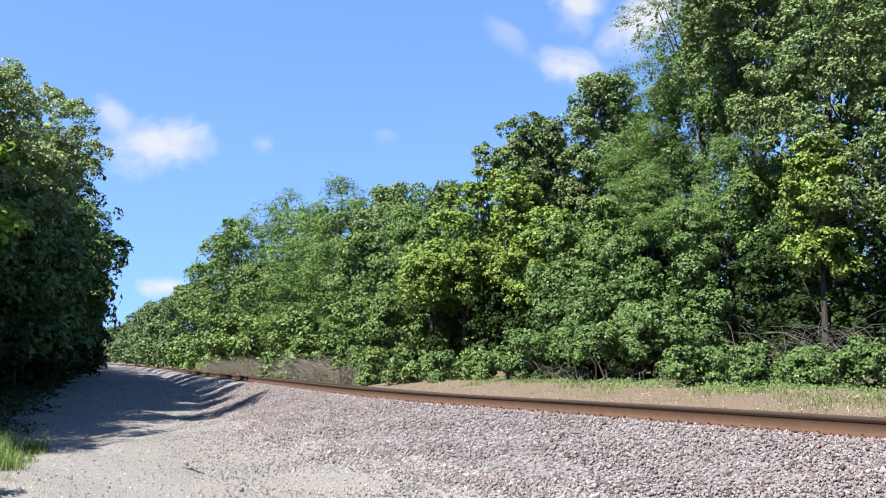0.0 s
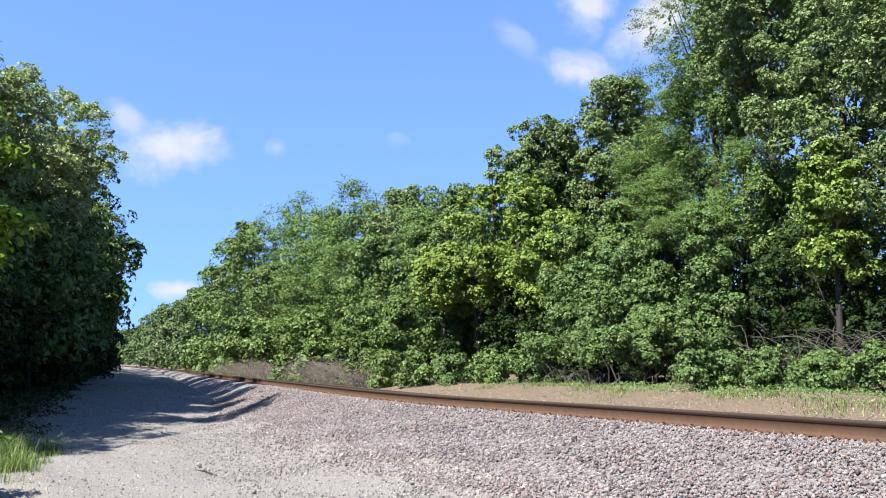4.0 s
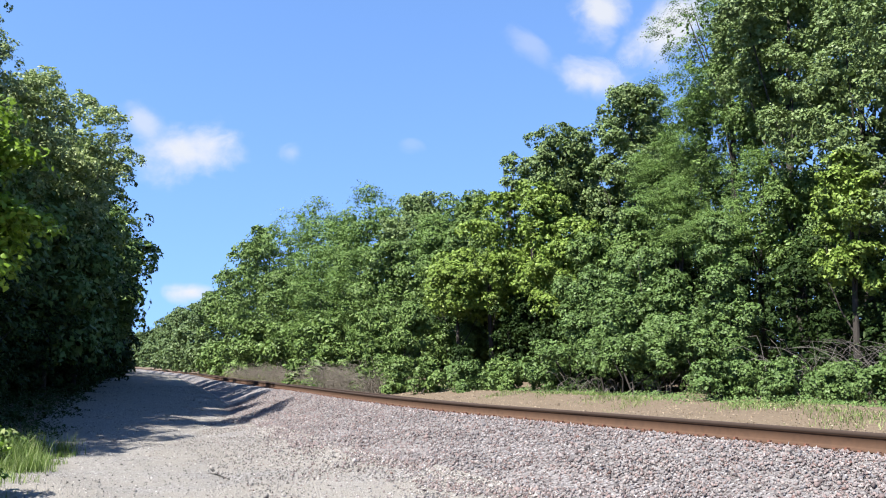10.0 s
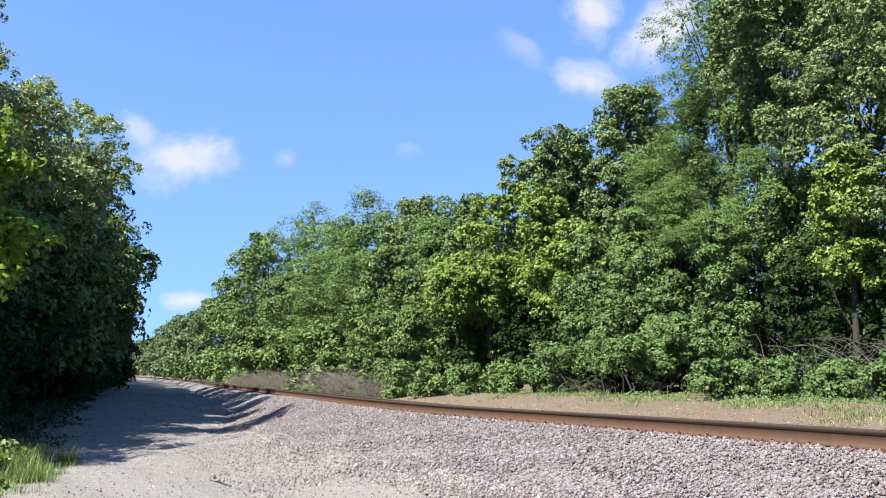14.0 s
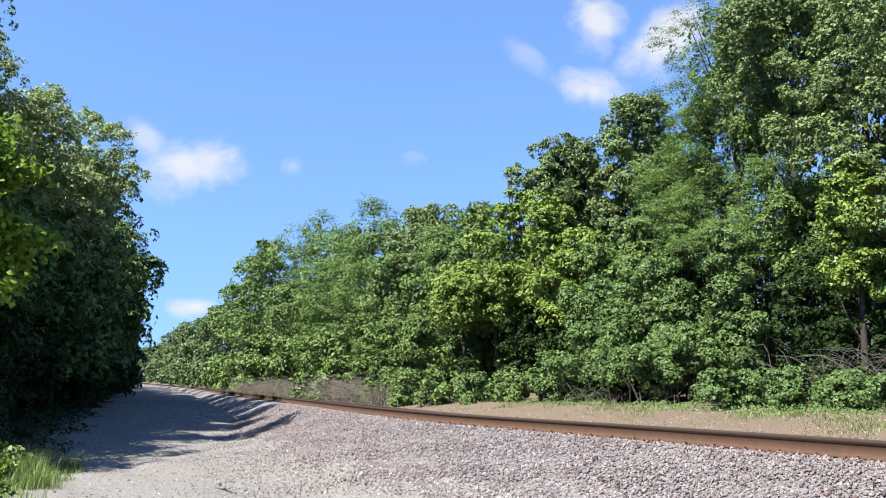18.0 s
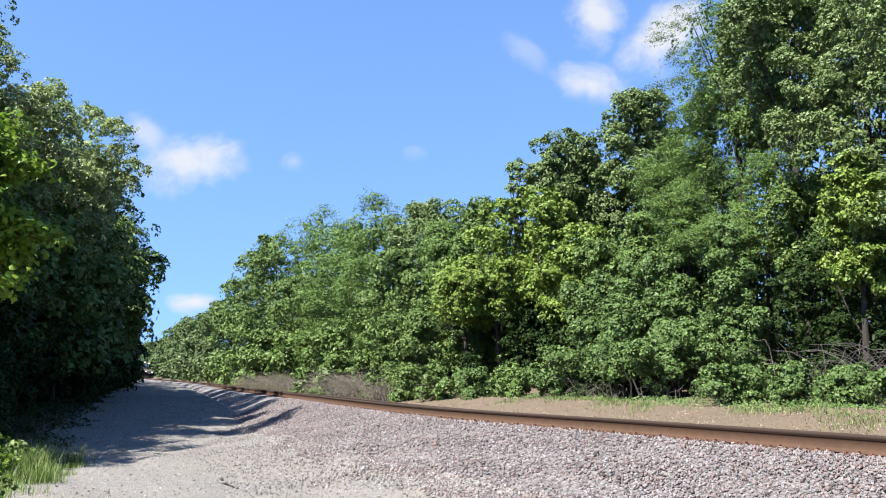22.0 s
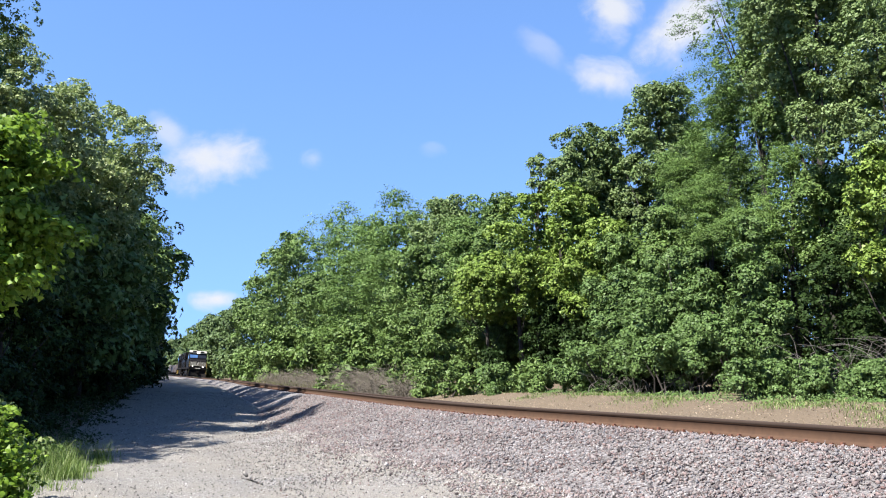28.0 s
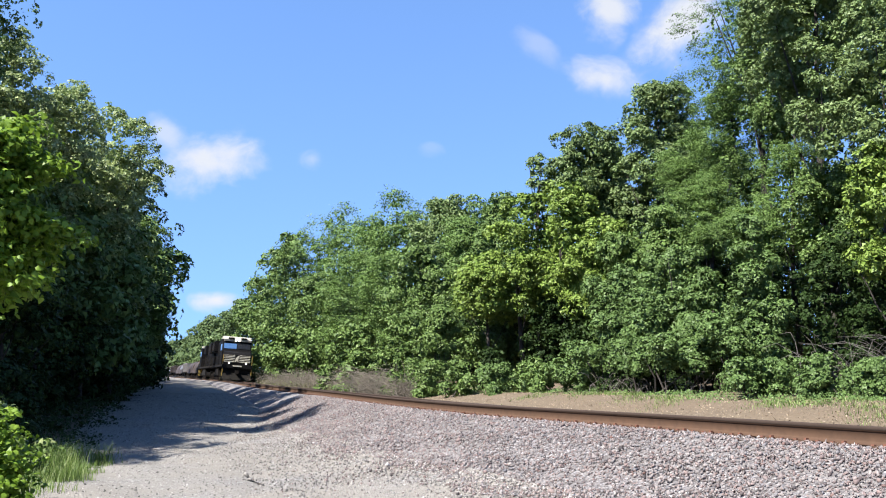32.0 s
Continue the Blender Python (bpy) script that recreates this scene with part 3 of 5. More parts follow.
def build_tree(x, y, height, reach, habit, seed, low=0.12, budget=1.0, leaf=0.0, name="tree", words="", shape="round", lobed=False, fill=1.0, big=1.0, gaps=0.62, dense=1.0):
    rng = np.random.default_rng(seed)
    z0 = float(ground_z(np.array(x), np.array(min(y, 480.0)))) - 0.05
    far = math.hypot(x, y)
    k_len, aspect, per, dome, droop, feather, said = HABIT[habit]
    size = leaf or big * k_len * float(np.clip(0.0024 * far + (0.026 if name == "tree" else 0.014), 0.06, 0.7))
    if habit == "locust" and far > 50:
        size *= 1.5
    thing = tagged(new(name), words or said, "shrub" if name == "shrub" else "tree", group="trees beside the railway line" if name == "tree" else "shrubs beside the railway line")
    thing.location = (x, y, z0)
    # boughs over a leaning, uneven crown
    rb = float(np.clip(reach * 0.27, 0.26, 1.5)) * (1.0 if far < 60 else 1.15)
    tall = height * (1 - low)
    nb = int(np.clip(fill * 0.95 * 2 * np.pi * reach * 0.8 * tall / (np.pi * rb * rb), 16, 150))
    up = np.sort(rng.uniform(0.02, 0.97, nb))
    wide = np.interp(up, SHAPE_AT, SHAPE[shape])
    turn = np.arange(nb) * 2.39996 + rng.normal(size=nb) * 0.5
    lobe = 1 + 0.13 * np.sin(turn * 2 + rng.uniform(0, 6)) + 0.08 * np.sin(turn * 3 + up * 7 + rng.uniform(0, 6))
    out = (reach - 0.6 * rb) * wide * lobe * np.where(rng.random(nb) < 0.72, rng.uniform(0.66, 1.16, nb), rng.uniform(0.15, 0.7, nb))
    level = (low + (1 - low) * up) * height
    lean = rng.normal(size=2) * 0.05 * reach
    centres = np.stack([np.cos(turn) * out + lean[0] * up, np.sin(turn) * out + lean[1] * up, level], -1)
    rad = rb * rng.uniform(0.4, 1.4, nb) * np.interp(up, [0, 0.7, 1], [1.05, 1.0, 0.7])
    radii = np.stack([rad, rad, rad * rng.uniform(0.6, 1.0, nb)], -1)
    centres[:, 2] = np.clip(centres[:, 2], radii[:, 2] * 0.5, height - radii[:, 2])
    area = float((rad * rad).sum()) * 7.5
    count = int(np.clip(1.7 * dense * area / (size * size * aspect * 0.5), 600, 40000 * budget))
    # fuller on the side that gets the light of the clearing
    toward = -np.array([x, y]) / far
    open_side = np.where(centres[:, :2] @ toward > -0.25 * reach, 1.0, 0.2)
    core = centres * np.array([0.66, 0.66, 0.97])
    inner = foliage(rng, core, radii * 0.8, max(300, int(count * 0.13)), size * (1.3 if leaf or far > 50 else 1.9), 0.8, 6, 1.0, 0.1, 0.0, 0.5)
    outer = foliage(rng, centres, radii, count, size, aspect, per, dome, droop, 0.6, 0.94, lobed, open_side, gaps * reach if reach > 0.6 else 0.0, feather)
    v, f = join([outer, inner])
    part("crown", mesh_from("crown", v, f, LEAF[habit]), None, thing)
    # trunk and limbs
    if height > 4.5:
        s = np.linspace(0, 1, 8)
        bend = rng.normal(size=2) * 0.25
        trunk = np.stack([bend[0] * np.sin(s * 3), bend[1] * np.sin(s * 2.4), s * height * 0.86], -1)
        thick = 0.011 * height + 0.02
        part("trunk", mesh_from("trunk", *tube(trunk, thick * (1 - 0.85 * s) + 0.012, 9), BARK, True), None, thing, "grey-brown bark")
        for i in rng.choice(nb, 6 if far < 60 else 3, replace=False):
            start = trunk[int(np.clip(level[i] / height * 5.5, 1, 6))]
            mid = (start + centres[i]) / 2 + np.array([0, 0, -0.1 * reach])
            line = [start, (start + mid) / 2, mid, (mid + centres[i]) / 2 + np.array([0, 0, 0.05]), centres[i]]
            part("limb", mesh_from("limb", *tube(line, np.linspace(thick * 0.3, 0.01, 5), 6), BARK, True), None, thing)
    else:
        hidden = np.argsort(centres[:, 0])[: max(4, nb // 3)]
        for i in rng.choice(hidden if habit == "young" else nb, 4, replace=False):
            foot = np.array([rng.normal() * 0.15 - (0.7 if habit == "young" and height > 2 else 0.0), rng.normal() * 0.15, 0.0])
            line = [foot, (foot + centres[i]) / 2 + rng.normal(size=3) * 0.1, centres[i]]
            part("stem", mesh_from("stem", *tube(line, [0.03, 0.02, 0.008], 6), BARK, True), None, thing)
    return thing


# x, y, height, reach, habit
FAR_ROW = [(-112, 400, 15, 8, "far"), (-128, 436, 16, 9, "far"), (-149, 476, 16, 9, "far"), (-176, 530, 17, 10, "far"), (-92, 330, 15, 6, "far"), (-70, 258, 14, 5.5, "far"), (-58, 222, 13.5, 5, "far"), (-49, 196, 13.6, 4.5, "far"), (-41, 172, 13, 4, "far"), (-34.4, 152, 13, 3.6, "far"), (-26.4, 127, 14.4, 3.4, "broad"), (-19.6, 106, 15.4, 3.3, "broad"), (-15.8, 94, 13.4, 3.0, "broad")]
BACK_ROW = [(-14.4, 88, 14.4, 4.4, "broad", 0.11), (-9.3, 80, 15.8, 3.7, "locust", 0.21), (-3.6, 70, 14.7, 3.3, "locust", 0.32), (0.1, 60, 12.3, 3.0, "light", 0.39), (-6.4, 76, 13.8, 2.8, "locust", 0.37), (1.7, 55, 9.8, 1.7, "locust", 0.66), (3.5, 52, 10.8, 1.4, "broad", 0.32), (2.4, 58, 11.6, 2.8, "broad", 0.20)]
TOP_ROW = [(6.6, 41, 12.1, 1.7, "light", 0.69), (7.8, 42, 11.2, 1.4, "light", 0.63), (9.4, 38, 12.7, 2.0, "light", 0.65), (10.8, 39, 12.1, 1.3, "broad", 0.59), (8.6, 40, 8.6, 1.9, "light", 0.58)]
TALL_ROW = [(11.2, 31, 14.9, 2.4, "locust", 0.44), (10.7, 32.5, 11.4, 1.6, "locust", 0.45), (10.2, 34, 9.9, 1.6, "locust", 0.45), (11.3, 25.5, 13.6, 2.2, "light", 0.58), (11.6, 22.5, 12.6, 2.2, "light", 0.46), (12.2, 29, 13.9, 2.1, "broad", 0.58), (11.1, 19, 10.2, 2.3, "light", 0.32)]
# Backing trees; the deep ones paint the dark hollows by leaf colour.
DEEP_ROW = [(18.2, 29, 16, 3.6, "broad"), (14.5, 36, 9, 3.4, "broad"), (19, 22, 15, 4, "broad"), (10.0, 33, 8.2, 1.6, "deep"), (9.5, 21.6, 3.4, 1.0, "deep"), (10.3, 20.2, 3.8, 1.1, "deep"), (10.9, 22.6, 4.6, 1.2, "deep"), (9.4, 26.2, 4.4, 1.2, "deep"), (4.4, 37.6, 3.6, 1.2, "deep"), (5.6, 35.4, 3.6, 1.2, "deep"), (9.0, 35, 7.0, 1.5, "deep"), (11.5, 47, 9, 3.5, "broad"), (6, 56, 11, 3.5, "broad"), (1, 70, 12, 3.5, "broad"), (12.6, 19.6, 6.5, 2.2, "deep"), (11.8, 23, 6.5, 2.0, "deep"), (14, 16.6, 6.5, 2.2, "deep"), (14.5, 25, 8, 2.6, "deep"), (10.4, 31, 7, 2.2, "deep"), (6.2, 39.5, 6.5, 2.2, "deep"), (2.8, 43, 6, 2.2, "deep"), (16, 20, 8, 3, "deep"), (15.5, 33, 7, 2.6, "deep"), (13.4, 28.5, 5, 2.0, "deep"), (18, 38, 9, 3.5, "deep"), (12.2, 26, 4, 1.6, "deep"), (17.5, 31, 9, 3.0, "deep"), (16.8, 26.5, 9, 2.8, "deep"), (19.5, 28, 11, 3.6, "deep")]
MID_ROW = [(-10.6, 74, 8.9, 3.1, "broad", 0.16), (-6.6, 64, 9.2, 3.1, "locust", 0.14), (-3.4, 56, 8.2, 2.3, "locust", 0.27), (-1.3, 50, 7.7, 2.4, "broad", 0.14), (-0.5, 45, 3.9, 2.2, "broad", 0.17), (1.9, 47, 7.2, 2.1, "broad", 0.30), (3.5, 39, 8.2, 2.3, "maple", 0.35), (5.1, 37.5, 8.4, 2.0, "maple", 0.34), (6.3, 35.5, 6.6, 1.6, "maple", 0.40), (2.1, 40, 6.0, 1.6, "maple", 0.52), (2.7, 42, 3.1, 1.8, "broad", 0.23), (7.0, 33, 5.9, 1.6, "broad", 0.41), (7.9, 31.5, 6.2, 1.2, "broad", 0.51), (8.8, 31, 5.2, 0.8, "broad", 0.66)]
HIGH_ROW = [(10.5, 26.5, 7.1, 2.0, "locust", 0.53), (8.7, 25, 5.0, 1.0, "locust", 0.68), (8.9, 29.5, 7.1, 1.3, "locust", 0.62), (10.8, 24.5, 6.2, 1.3, "broad", 0.53), (9.7, 19.5, 5.5, 0.9, "maple", 0.44)]
SHRUB_ROW = [(-20, 99, 3.6, 2, "broad", 0.02), (-24.4, 113, 4, 2.3, "broad", 0.02), (-29.8, 131, 4, 2.5, "far", 0.02), (-36.2, 152, 4, 2.8, "far", 0.02), (-44.6, 178, 4.2, 3.2, "far", 0.02), (-53.6, 205, 4.5, 3.8, "far", 0.02), (-14.6, 85, 4.6, 2, "broad", 0.02), (-9.6, 66, 4, 1.8, "broad", 0.02), (-5, 51.4, 3.8, 1.5, "broad", 0.02), (-2.2, 43.4, 3.6, 1.4, "broad", 0.02), (-4.6, 45.0, 1.5, 0.7, "broad", 0.02), (-0.7, 36.4, 1.5, 0.8, "broad", 0.02), (0.5, 33.8, 1.4, 0.8, "broad", 0.02), (-1.7, 38.8, 1.6, 0.8, "broad", 0.02), (1.6, 31.8, 1.2, 0.7, "vine", 0.02), (-6.6, 51.0, 1.6, 0.8, "broad", 0.02), (-120, 402, 6, 8, "far", 0.02), (-136, 442, 6, 9, "far", 0.02), (-104, 362, 6, 6, "far", 0.02), (-0.2, 39, 3.6, 1.4, "broad", 0.02), (1.9, 35, 1.6, 0.9, "deep", 0.02), (3, 31.4, 1.5, 0.9, "broad", 0.02)]
VINE_ROW = [(4.3, 28.4, 1.7, 1.1, "vine", 0.04), (5, 27.4, 2.3, 1.3, "vine", 0.42), (5.9, 26.4, 2.9, 1.3, "vine", 0.42), (7, 26.6, 4.2, 1.3, "vine", 0.2), (7.4, 25, 3.5, 1.2, "vine", 0.37), (5.9, 24, 1.6, 1.2, "vine", 0.42), (7.3, 23, 2.3, 1, "vine", 0.42), (7.6, 22, 4.4, 0.7, "vine", 0.03), (7.9, 21.6, 2.4, 0.6, "vine", 0.06), (7, 20.4, 0.9, 1, "vine", 0.09), (8.1, 19.4, 0.9, 0.8, "vine", 0.1), (8.7, 18, 0.8, 0.6, "vine", 0.09), (9.1, 16.8, 1, 0.9, "vine", 0.07), (5.2, 25.6, 1.6, 0.9, "vine", 0.42), (6.9, 24.4, 1.6, 0.9, "vine", 0.42), (5.8, 29, 4, 1.2, "vine", 0.4), (6.8, 29.5, 4.3, 1.2, "vine", 0.41), (6.7, 25.6, 1.3, 0.7, "deep", 0.02), (5.5, 27, 1.1, 0.7, "deep", 0.02), (6.1, 26, 1, 0.6, "deep", 0.02)]
LEFT_ROW = [(-11.9, 21, 12.7, 1.6, "broad", 0.33), (-13.2, 25, 11.3, 1.9, "silver", 0.44), (-13.2, 29, 11.0, 2.1, "silver", 0.47), (-13.5, 33.5, 11.5, 2.3, "silver", 0.45), (-14.1, 38, 10.8, 2.5, "silver", 0.37), (-16.4, 46, 9.9, 2.6, "broad", 0.27), (-19.8, 56, 8.7, 2.8, "broad", 0.21), (-24.6, 72, 7.2, 2.4, "broad", 0.22)]
# Mostly unseen trees, added to shade the lower crowns of the left row.
LEFT_SHADE_BACK = [(-15.5, 17.6, 12.0, 2.4, "deep", 0.05), (-16.8, 21.6, 12.0, 2.4, "deep", 0.05), (-16.8, 25.6, 11.8, 2.4, "deep", 0.05), (-17.1, 30.1, 12.0, 2.4, "deep", 0.05), (-17.7, 34.6, 11.8, 2.4, "deep", 0.05), (-19.8, 42.6, 11.0, 2.4, "deep", 0.05), (-22.8, 52.6, 10.1, 2.4, "deep", 0.05), (-27.2, 68.6, 8.6, 2.4, "deep", 0.05), (-17.0, 20.0, 12.5, 2.4, "deep", 0.05)]
# Hidden or unseen coarse-leaved trees, added to make the road shadow solid.
LEFT_SHADE_FILL = [(-12.4, 14.3, 9, 2.3, "broad", 0.2), (-12.8, 17.4, 9.5, 2.4, "broad", 0.2), (-13.6, 21, 9.5, 2.2, "broad", 0.2), (-14, 27, 9, 2.2, "broad", 0.2), (-14.2, 31.2, 9, 2.2, "broad", 0.2), (-14.6, 35.8, 9, 2.3, "broad", 0.2), (-16, 41.8, 9, 2.6, "broad", 0.2), (-18.4, 50.5, 9, 2.8, "broad", 0.2), (-15.2, 15.6, 9.5, 2.3, "broad", 0.2), (-15.4, 19, 10, 2.3, "broad", 0.2), (-15.9, 24, 10, 2.3, "broad", 0.2), (-16.2, 29, 9.6, 2.3, "broad", 0.2), (-16.6, 33.6, 9.6, 2.3, "broad", 0.2), (-17.4, 38.6, 9.6, 2.4, "broad", 0.2), (-19.2, 46, 9.6, 2.6, "broad", 0.2), (-21.6, 55, 9.5, 2.8, "broad", 0.2), (-12.9, 19.2, 8.5, 2, "broad", 0.2), (-13.2, 23.2, 8.6, 2, "broad", 0.2), (-13.8, 29.2, 8.4, 2, "broad", 0.2), (-13.9, 33.4, 8.4, 2, "broad", 0.2), (-15.2, 38.8, 8.4, 2.2, "broad", 0.2)]
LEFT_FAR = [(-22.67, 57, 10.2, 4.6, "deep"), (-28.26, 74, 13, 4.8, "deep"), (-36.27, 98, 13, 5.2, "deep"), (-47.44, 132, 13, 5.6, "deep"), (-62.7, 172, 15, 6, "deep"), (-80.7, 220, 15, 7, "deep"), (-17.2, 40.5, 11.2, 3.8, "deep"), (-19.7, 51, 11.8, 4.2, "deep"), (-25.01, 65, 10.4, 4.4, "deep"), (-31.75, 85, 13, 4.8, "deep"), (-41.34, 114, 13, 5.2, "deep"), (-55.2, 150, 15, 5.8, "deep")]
# Mostly unseen trees, added to shade the road, verge and young tree.
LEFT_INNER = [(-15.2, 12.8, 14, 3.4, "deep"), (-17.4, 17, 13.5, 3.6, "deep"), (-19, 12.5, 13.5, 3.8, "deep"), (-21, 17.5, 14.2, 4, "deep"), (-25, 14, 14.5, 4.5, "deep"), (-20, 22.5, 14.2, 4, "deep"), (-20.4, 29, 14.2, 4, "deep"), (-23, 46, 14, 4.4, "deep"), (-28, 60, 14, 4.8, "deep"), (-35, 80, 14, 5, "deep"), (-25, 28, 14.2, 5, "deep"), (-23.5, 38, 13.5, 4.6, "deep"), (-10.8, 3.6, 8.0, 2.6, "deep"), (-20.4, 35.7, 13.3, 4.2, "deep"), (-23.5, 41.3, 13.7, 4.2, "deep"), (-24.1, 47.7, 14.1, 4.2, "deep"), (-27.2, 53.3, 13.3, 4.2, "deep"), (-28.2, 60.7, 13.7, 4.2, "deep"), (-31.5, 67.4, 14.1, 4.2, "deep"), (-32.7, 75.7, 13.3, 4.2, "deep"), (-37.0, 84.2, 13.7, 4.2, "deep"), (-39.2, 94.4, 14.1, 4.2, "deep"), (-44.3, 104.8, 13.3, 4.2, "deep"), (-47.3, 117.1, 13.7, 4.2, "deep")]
# Roadside shrubs; their shade sits in the dark leaf colour.
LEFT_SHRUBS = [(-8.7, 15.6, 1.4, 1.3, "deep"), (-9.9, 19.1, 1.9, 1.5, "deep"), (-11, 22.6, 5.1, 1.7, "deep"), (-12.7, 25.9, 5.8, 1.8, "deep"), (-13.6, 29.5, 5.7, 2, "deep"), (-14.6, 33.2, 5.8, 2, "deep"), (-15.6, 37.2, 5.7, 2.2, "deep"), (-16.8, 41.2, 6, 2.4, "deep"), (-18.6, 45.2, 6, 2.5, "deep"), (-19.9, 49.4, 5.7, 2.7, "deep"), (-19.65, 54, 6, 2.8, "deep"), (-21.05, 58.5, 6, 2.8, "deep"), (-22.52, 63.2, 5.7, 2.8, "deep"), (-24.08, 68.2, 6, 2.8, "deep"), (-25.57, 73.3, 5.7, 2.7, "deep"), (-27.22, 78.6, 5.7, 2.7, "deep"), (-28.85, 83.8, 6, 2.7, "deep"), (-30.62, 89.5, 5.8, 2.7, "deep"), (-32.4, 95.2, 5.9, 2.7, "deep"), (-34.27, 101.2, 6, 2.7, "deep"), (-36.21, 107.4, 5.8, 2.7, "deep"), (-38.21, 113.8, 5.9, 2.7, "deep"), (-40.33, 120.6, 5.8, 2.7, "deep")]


# rows of trees: lowest leaf over height, share of leaves, outline, fill, leaf scale, gaps, density
STANDS = (
    (FAR_ROW, 0.04, 0.24, "round", 1.0, 1.0, 0.62, 1.0),
    (BACK_ROW, 0.15, 0.55, "round", 1.1, 0.95, 0.5, 1.35),
    (TOP_ROW, 0.2, 0.6, "round", 0.9, 0.9, 0.62, 1.0),
    (TALL_ROW, 0.12, 1.1, "round", 0.8, 0.9, 0.5, 1.0),
    (DEEP_ROW, 0.0, 0.13, "column", 1.0, 1.0, 0.62, 1.0),
    (MID_ROW, 0.28, 0.5, "round", 0.9, 0.9, 0.62, 1.0),
    (HIGH_ROW, 0.45, 0.6, "round", 0.9, 0.9, 0.5, 1.0),
    (LEFT_ROW, 0.24, 0.8, "overhang", 1.0, 0.95, 0.4, 1.4),
    (LEFT_SHADE_FILL, 0.2, 0.2, "column", 1.0, 2.2, 0.0, 1.2),
    (LEFT_SHADE_BACK, 0.05, 0.14, "column", 1.0, 2.0, 0.0, 1.2),
    (LEFT_FAR, 0.0, 0.16, "column", 1.0, 1.6, 0.0, 1.0),
    (LEFT_INNER, 0.0, 0.06, "column", 1.0, 1.6, 0.0, 1.0),
)


def build_plants():
    for rows, low, budget, shape, fill, big, gaps, dense in STANDS:
        for x, y, h, r, habit, *foot in rows:
            build_tree(x, y, h, r, habit, int(abs(x) * 131 + y * 17), foot[0] if foot else low, budget, shape=shape, fill=fill, big=big, gaps=gaps, dense=dense, words="understorey tree with hollow shade put into its leaf colour" if rows is DEEP_ROW and habit == "deep" else "")
    for rows in (SHRUB_ROW, VINE_ROW, LEFT_SHRUBS):
        for x, y, h, r, habit, *foot in rows:
            build_tree(x, y, h, r, habit, int(abs(x) * 131 + y * 17), foot[0] if foot else 0.02, 0.34 if x > -3 else 0.14, big=1.0 if x > -3 else 1.5, name="shrub", words="dense green shrub at the edge of the trees" if habit != "vine" else "shrub overgrown with broad vine leaves", shape="mound", fill=0.7)
    build_tree(4.75, 43, 11.1, 0.8, "light", 55, 0.76, 0.03, words="slender sparse tree with bare twigs showing", fill=0.5)
    # Dark backdrops: the woods' inner shade is painted by leaf colour.
    build_woods("woods", 31, 8, 150, 13, 26, 8.5, 80000, 0.55, "woods behind the trackside trees, leaf colour darkened for shade")
    build_woods("woods", 35, 27, 90, 10.5, 14, 4.6, 40000, 0.3, "undergrowth beneath the trackside trees, leaf colour darkened for shade")
    build_woods("woods", 32, 10, 190, -40, -19, 9.5, 40000, 0.5, "woods behind the roadside trees, leaf colour darkened for shade")
    # Two unseen stands behind the viewpoint, added to hold back sky light.
    build_woods("woods", 33, -45, 9, 9, 24, 13, 16000, 3.0, "unseen woods added along the line to block sky light")
    build_woods("woods", 34, -45, 9, -42, -27, 12, 12000, 3.0, "unseen woods added beside the road to block sky light")
    build_tree(-3.70, 7.2, 3.70, 0.70, "young", 77, 0.60, 0.45, 0.062, words="young sunlit tree with large bright green leaves", lobed=True)
    for x, y, h, r in ((-5.5, 11.2, 1.25, 0.2), (-5.25, 11.0, 0.8, 0.16), (-5.7, 11.5, 0.95, 0.22)):
        build_tree(x, y, h, r, "young", int(abs(x) * 131 + y * 17), 0.15, 0.015, 0.085, name="shrub", words="young sapling with very large pale green leaves", shape="column", lobed=True, fill=0.4)
    for x, y, h, r in ((-7.62, 15.6, 1.15, 0.2), (-7.4, 15.4, 0.66, 0.2), (-7.9, 15.9, 0.75, 0.25), (-7.05, 15.0, 0.42, 0.2), (-7.3, 15.2, 0.6, 0.25), (-7.7, 15.0, 0.5, 0.3), (-8.0, 15.2, 0.7, 0.3), (-7.2, 14.4, 0.4, 0.25), (-7.6, 14.2, 0.45, 0.3), (-6.9, 15.7, 0.5, 0.2)):
        build_tree(x, y, h, r, "grass", int(abs(x) * 131 + y * 17), 0.05, 0.02, 0.10, name="shrub", words="leafy roadside weed with broad pale green leaves", shape="column", lobed=True, fill=0.5)


def build_woods(name, seed, y0, y1, q0, q1, tall, n, size, words):
    """The depth of the woods behind the rows of trees."""
    rng = np.random.default_rng(seed)
    y = y0 + (y1 - y0) * rng.random(n) ** 1.9
    q = rng.uniform(q0, q1, n)
    at = beside(y, q)
    top = tall * (0.75 + 0.25 * np.sin(y * 0.31 + q * 0.5))
    at[:, 2] = ground_z(at[:, 0], np.minimum(y, 480)) + top * rng.random(n) ** 1.5
    v, f = leaf_arrays(rng, at, rng.normal(size=at.shape) + np.array([0, 0, 0.4]), size * rng.uniform(0.6, 1.3, n) * np.interp(y, [15, 30, 120], [0.32, 0.6, 2.2]), 0.8)
    # All woods take the leaf colour darkened for shade.
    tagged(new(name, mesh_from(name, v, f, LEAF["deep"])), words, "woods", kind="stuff")


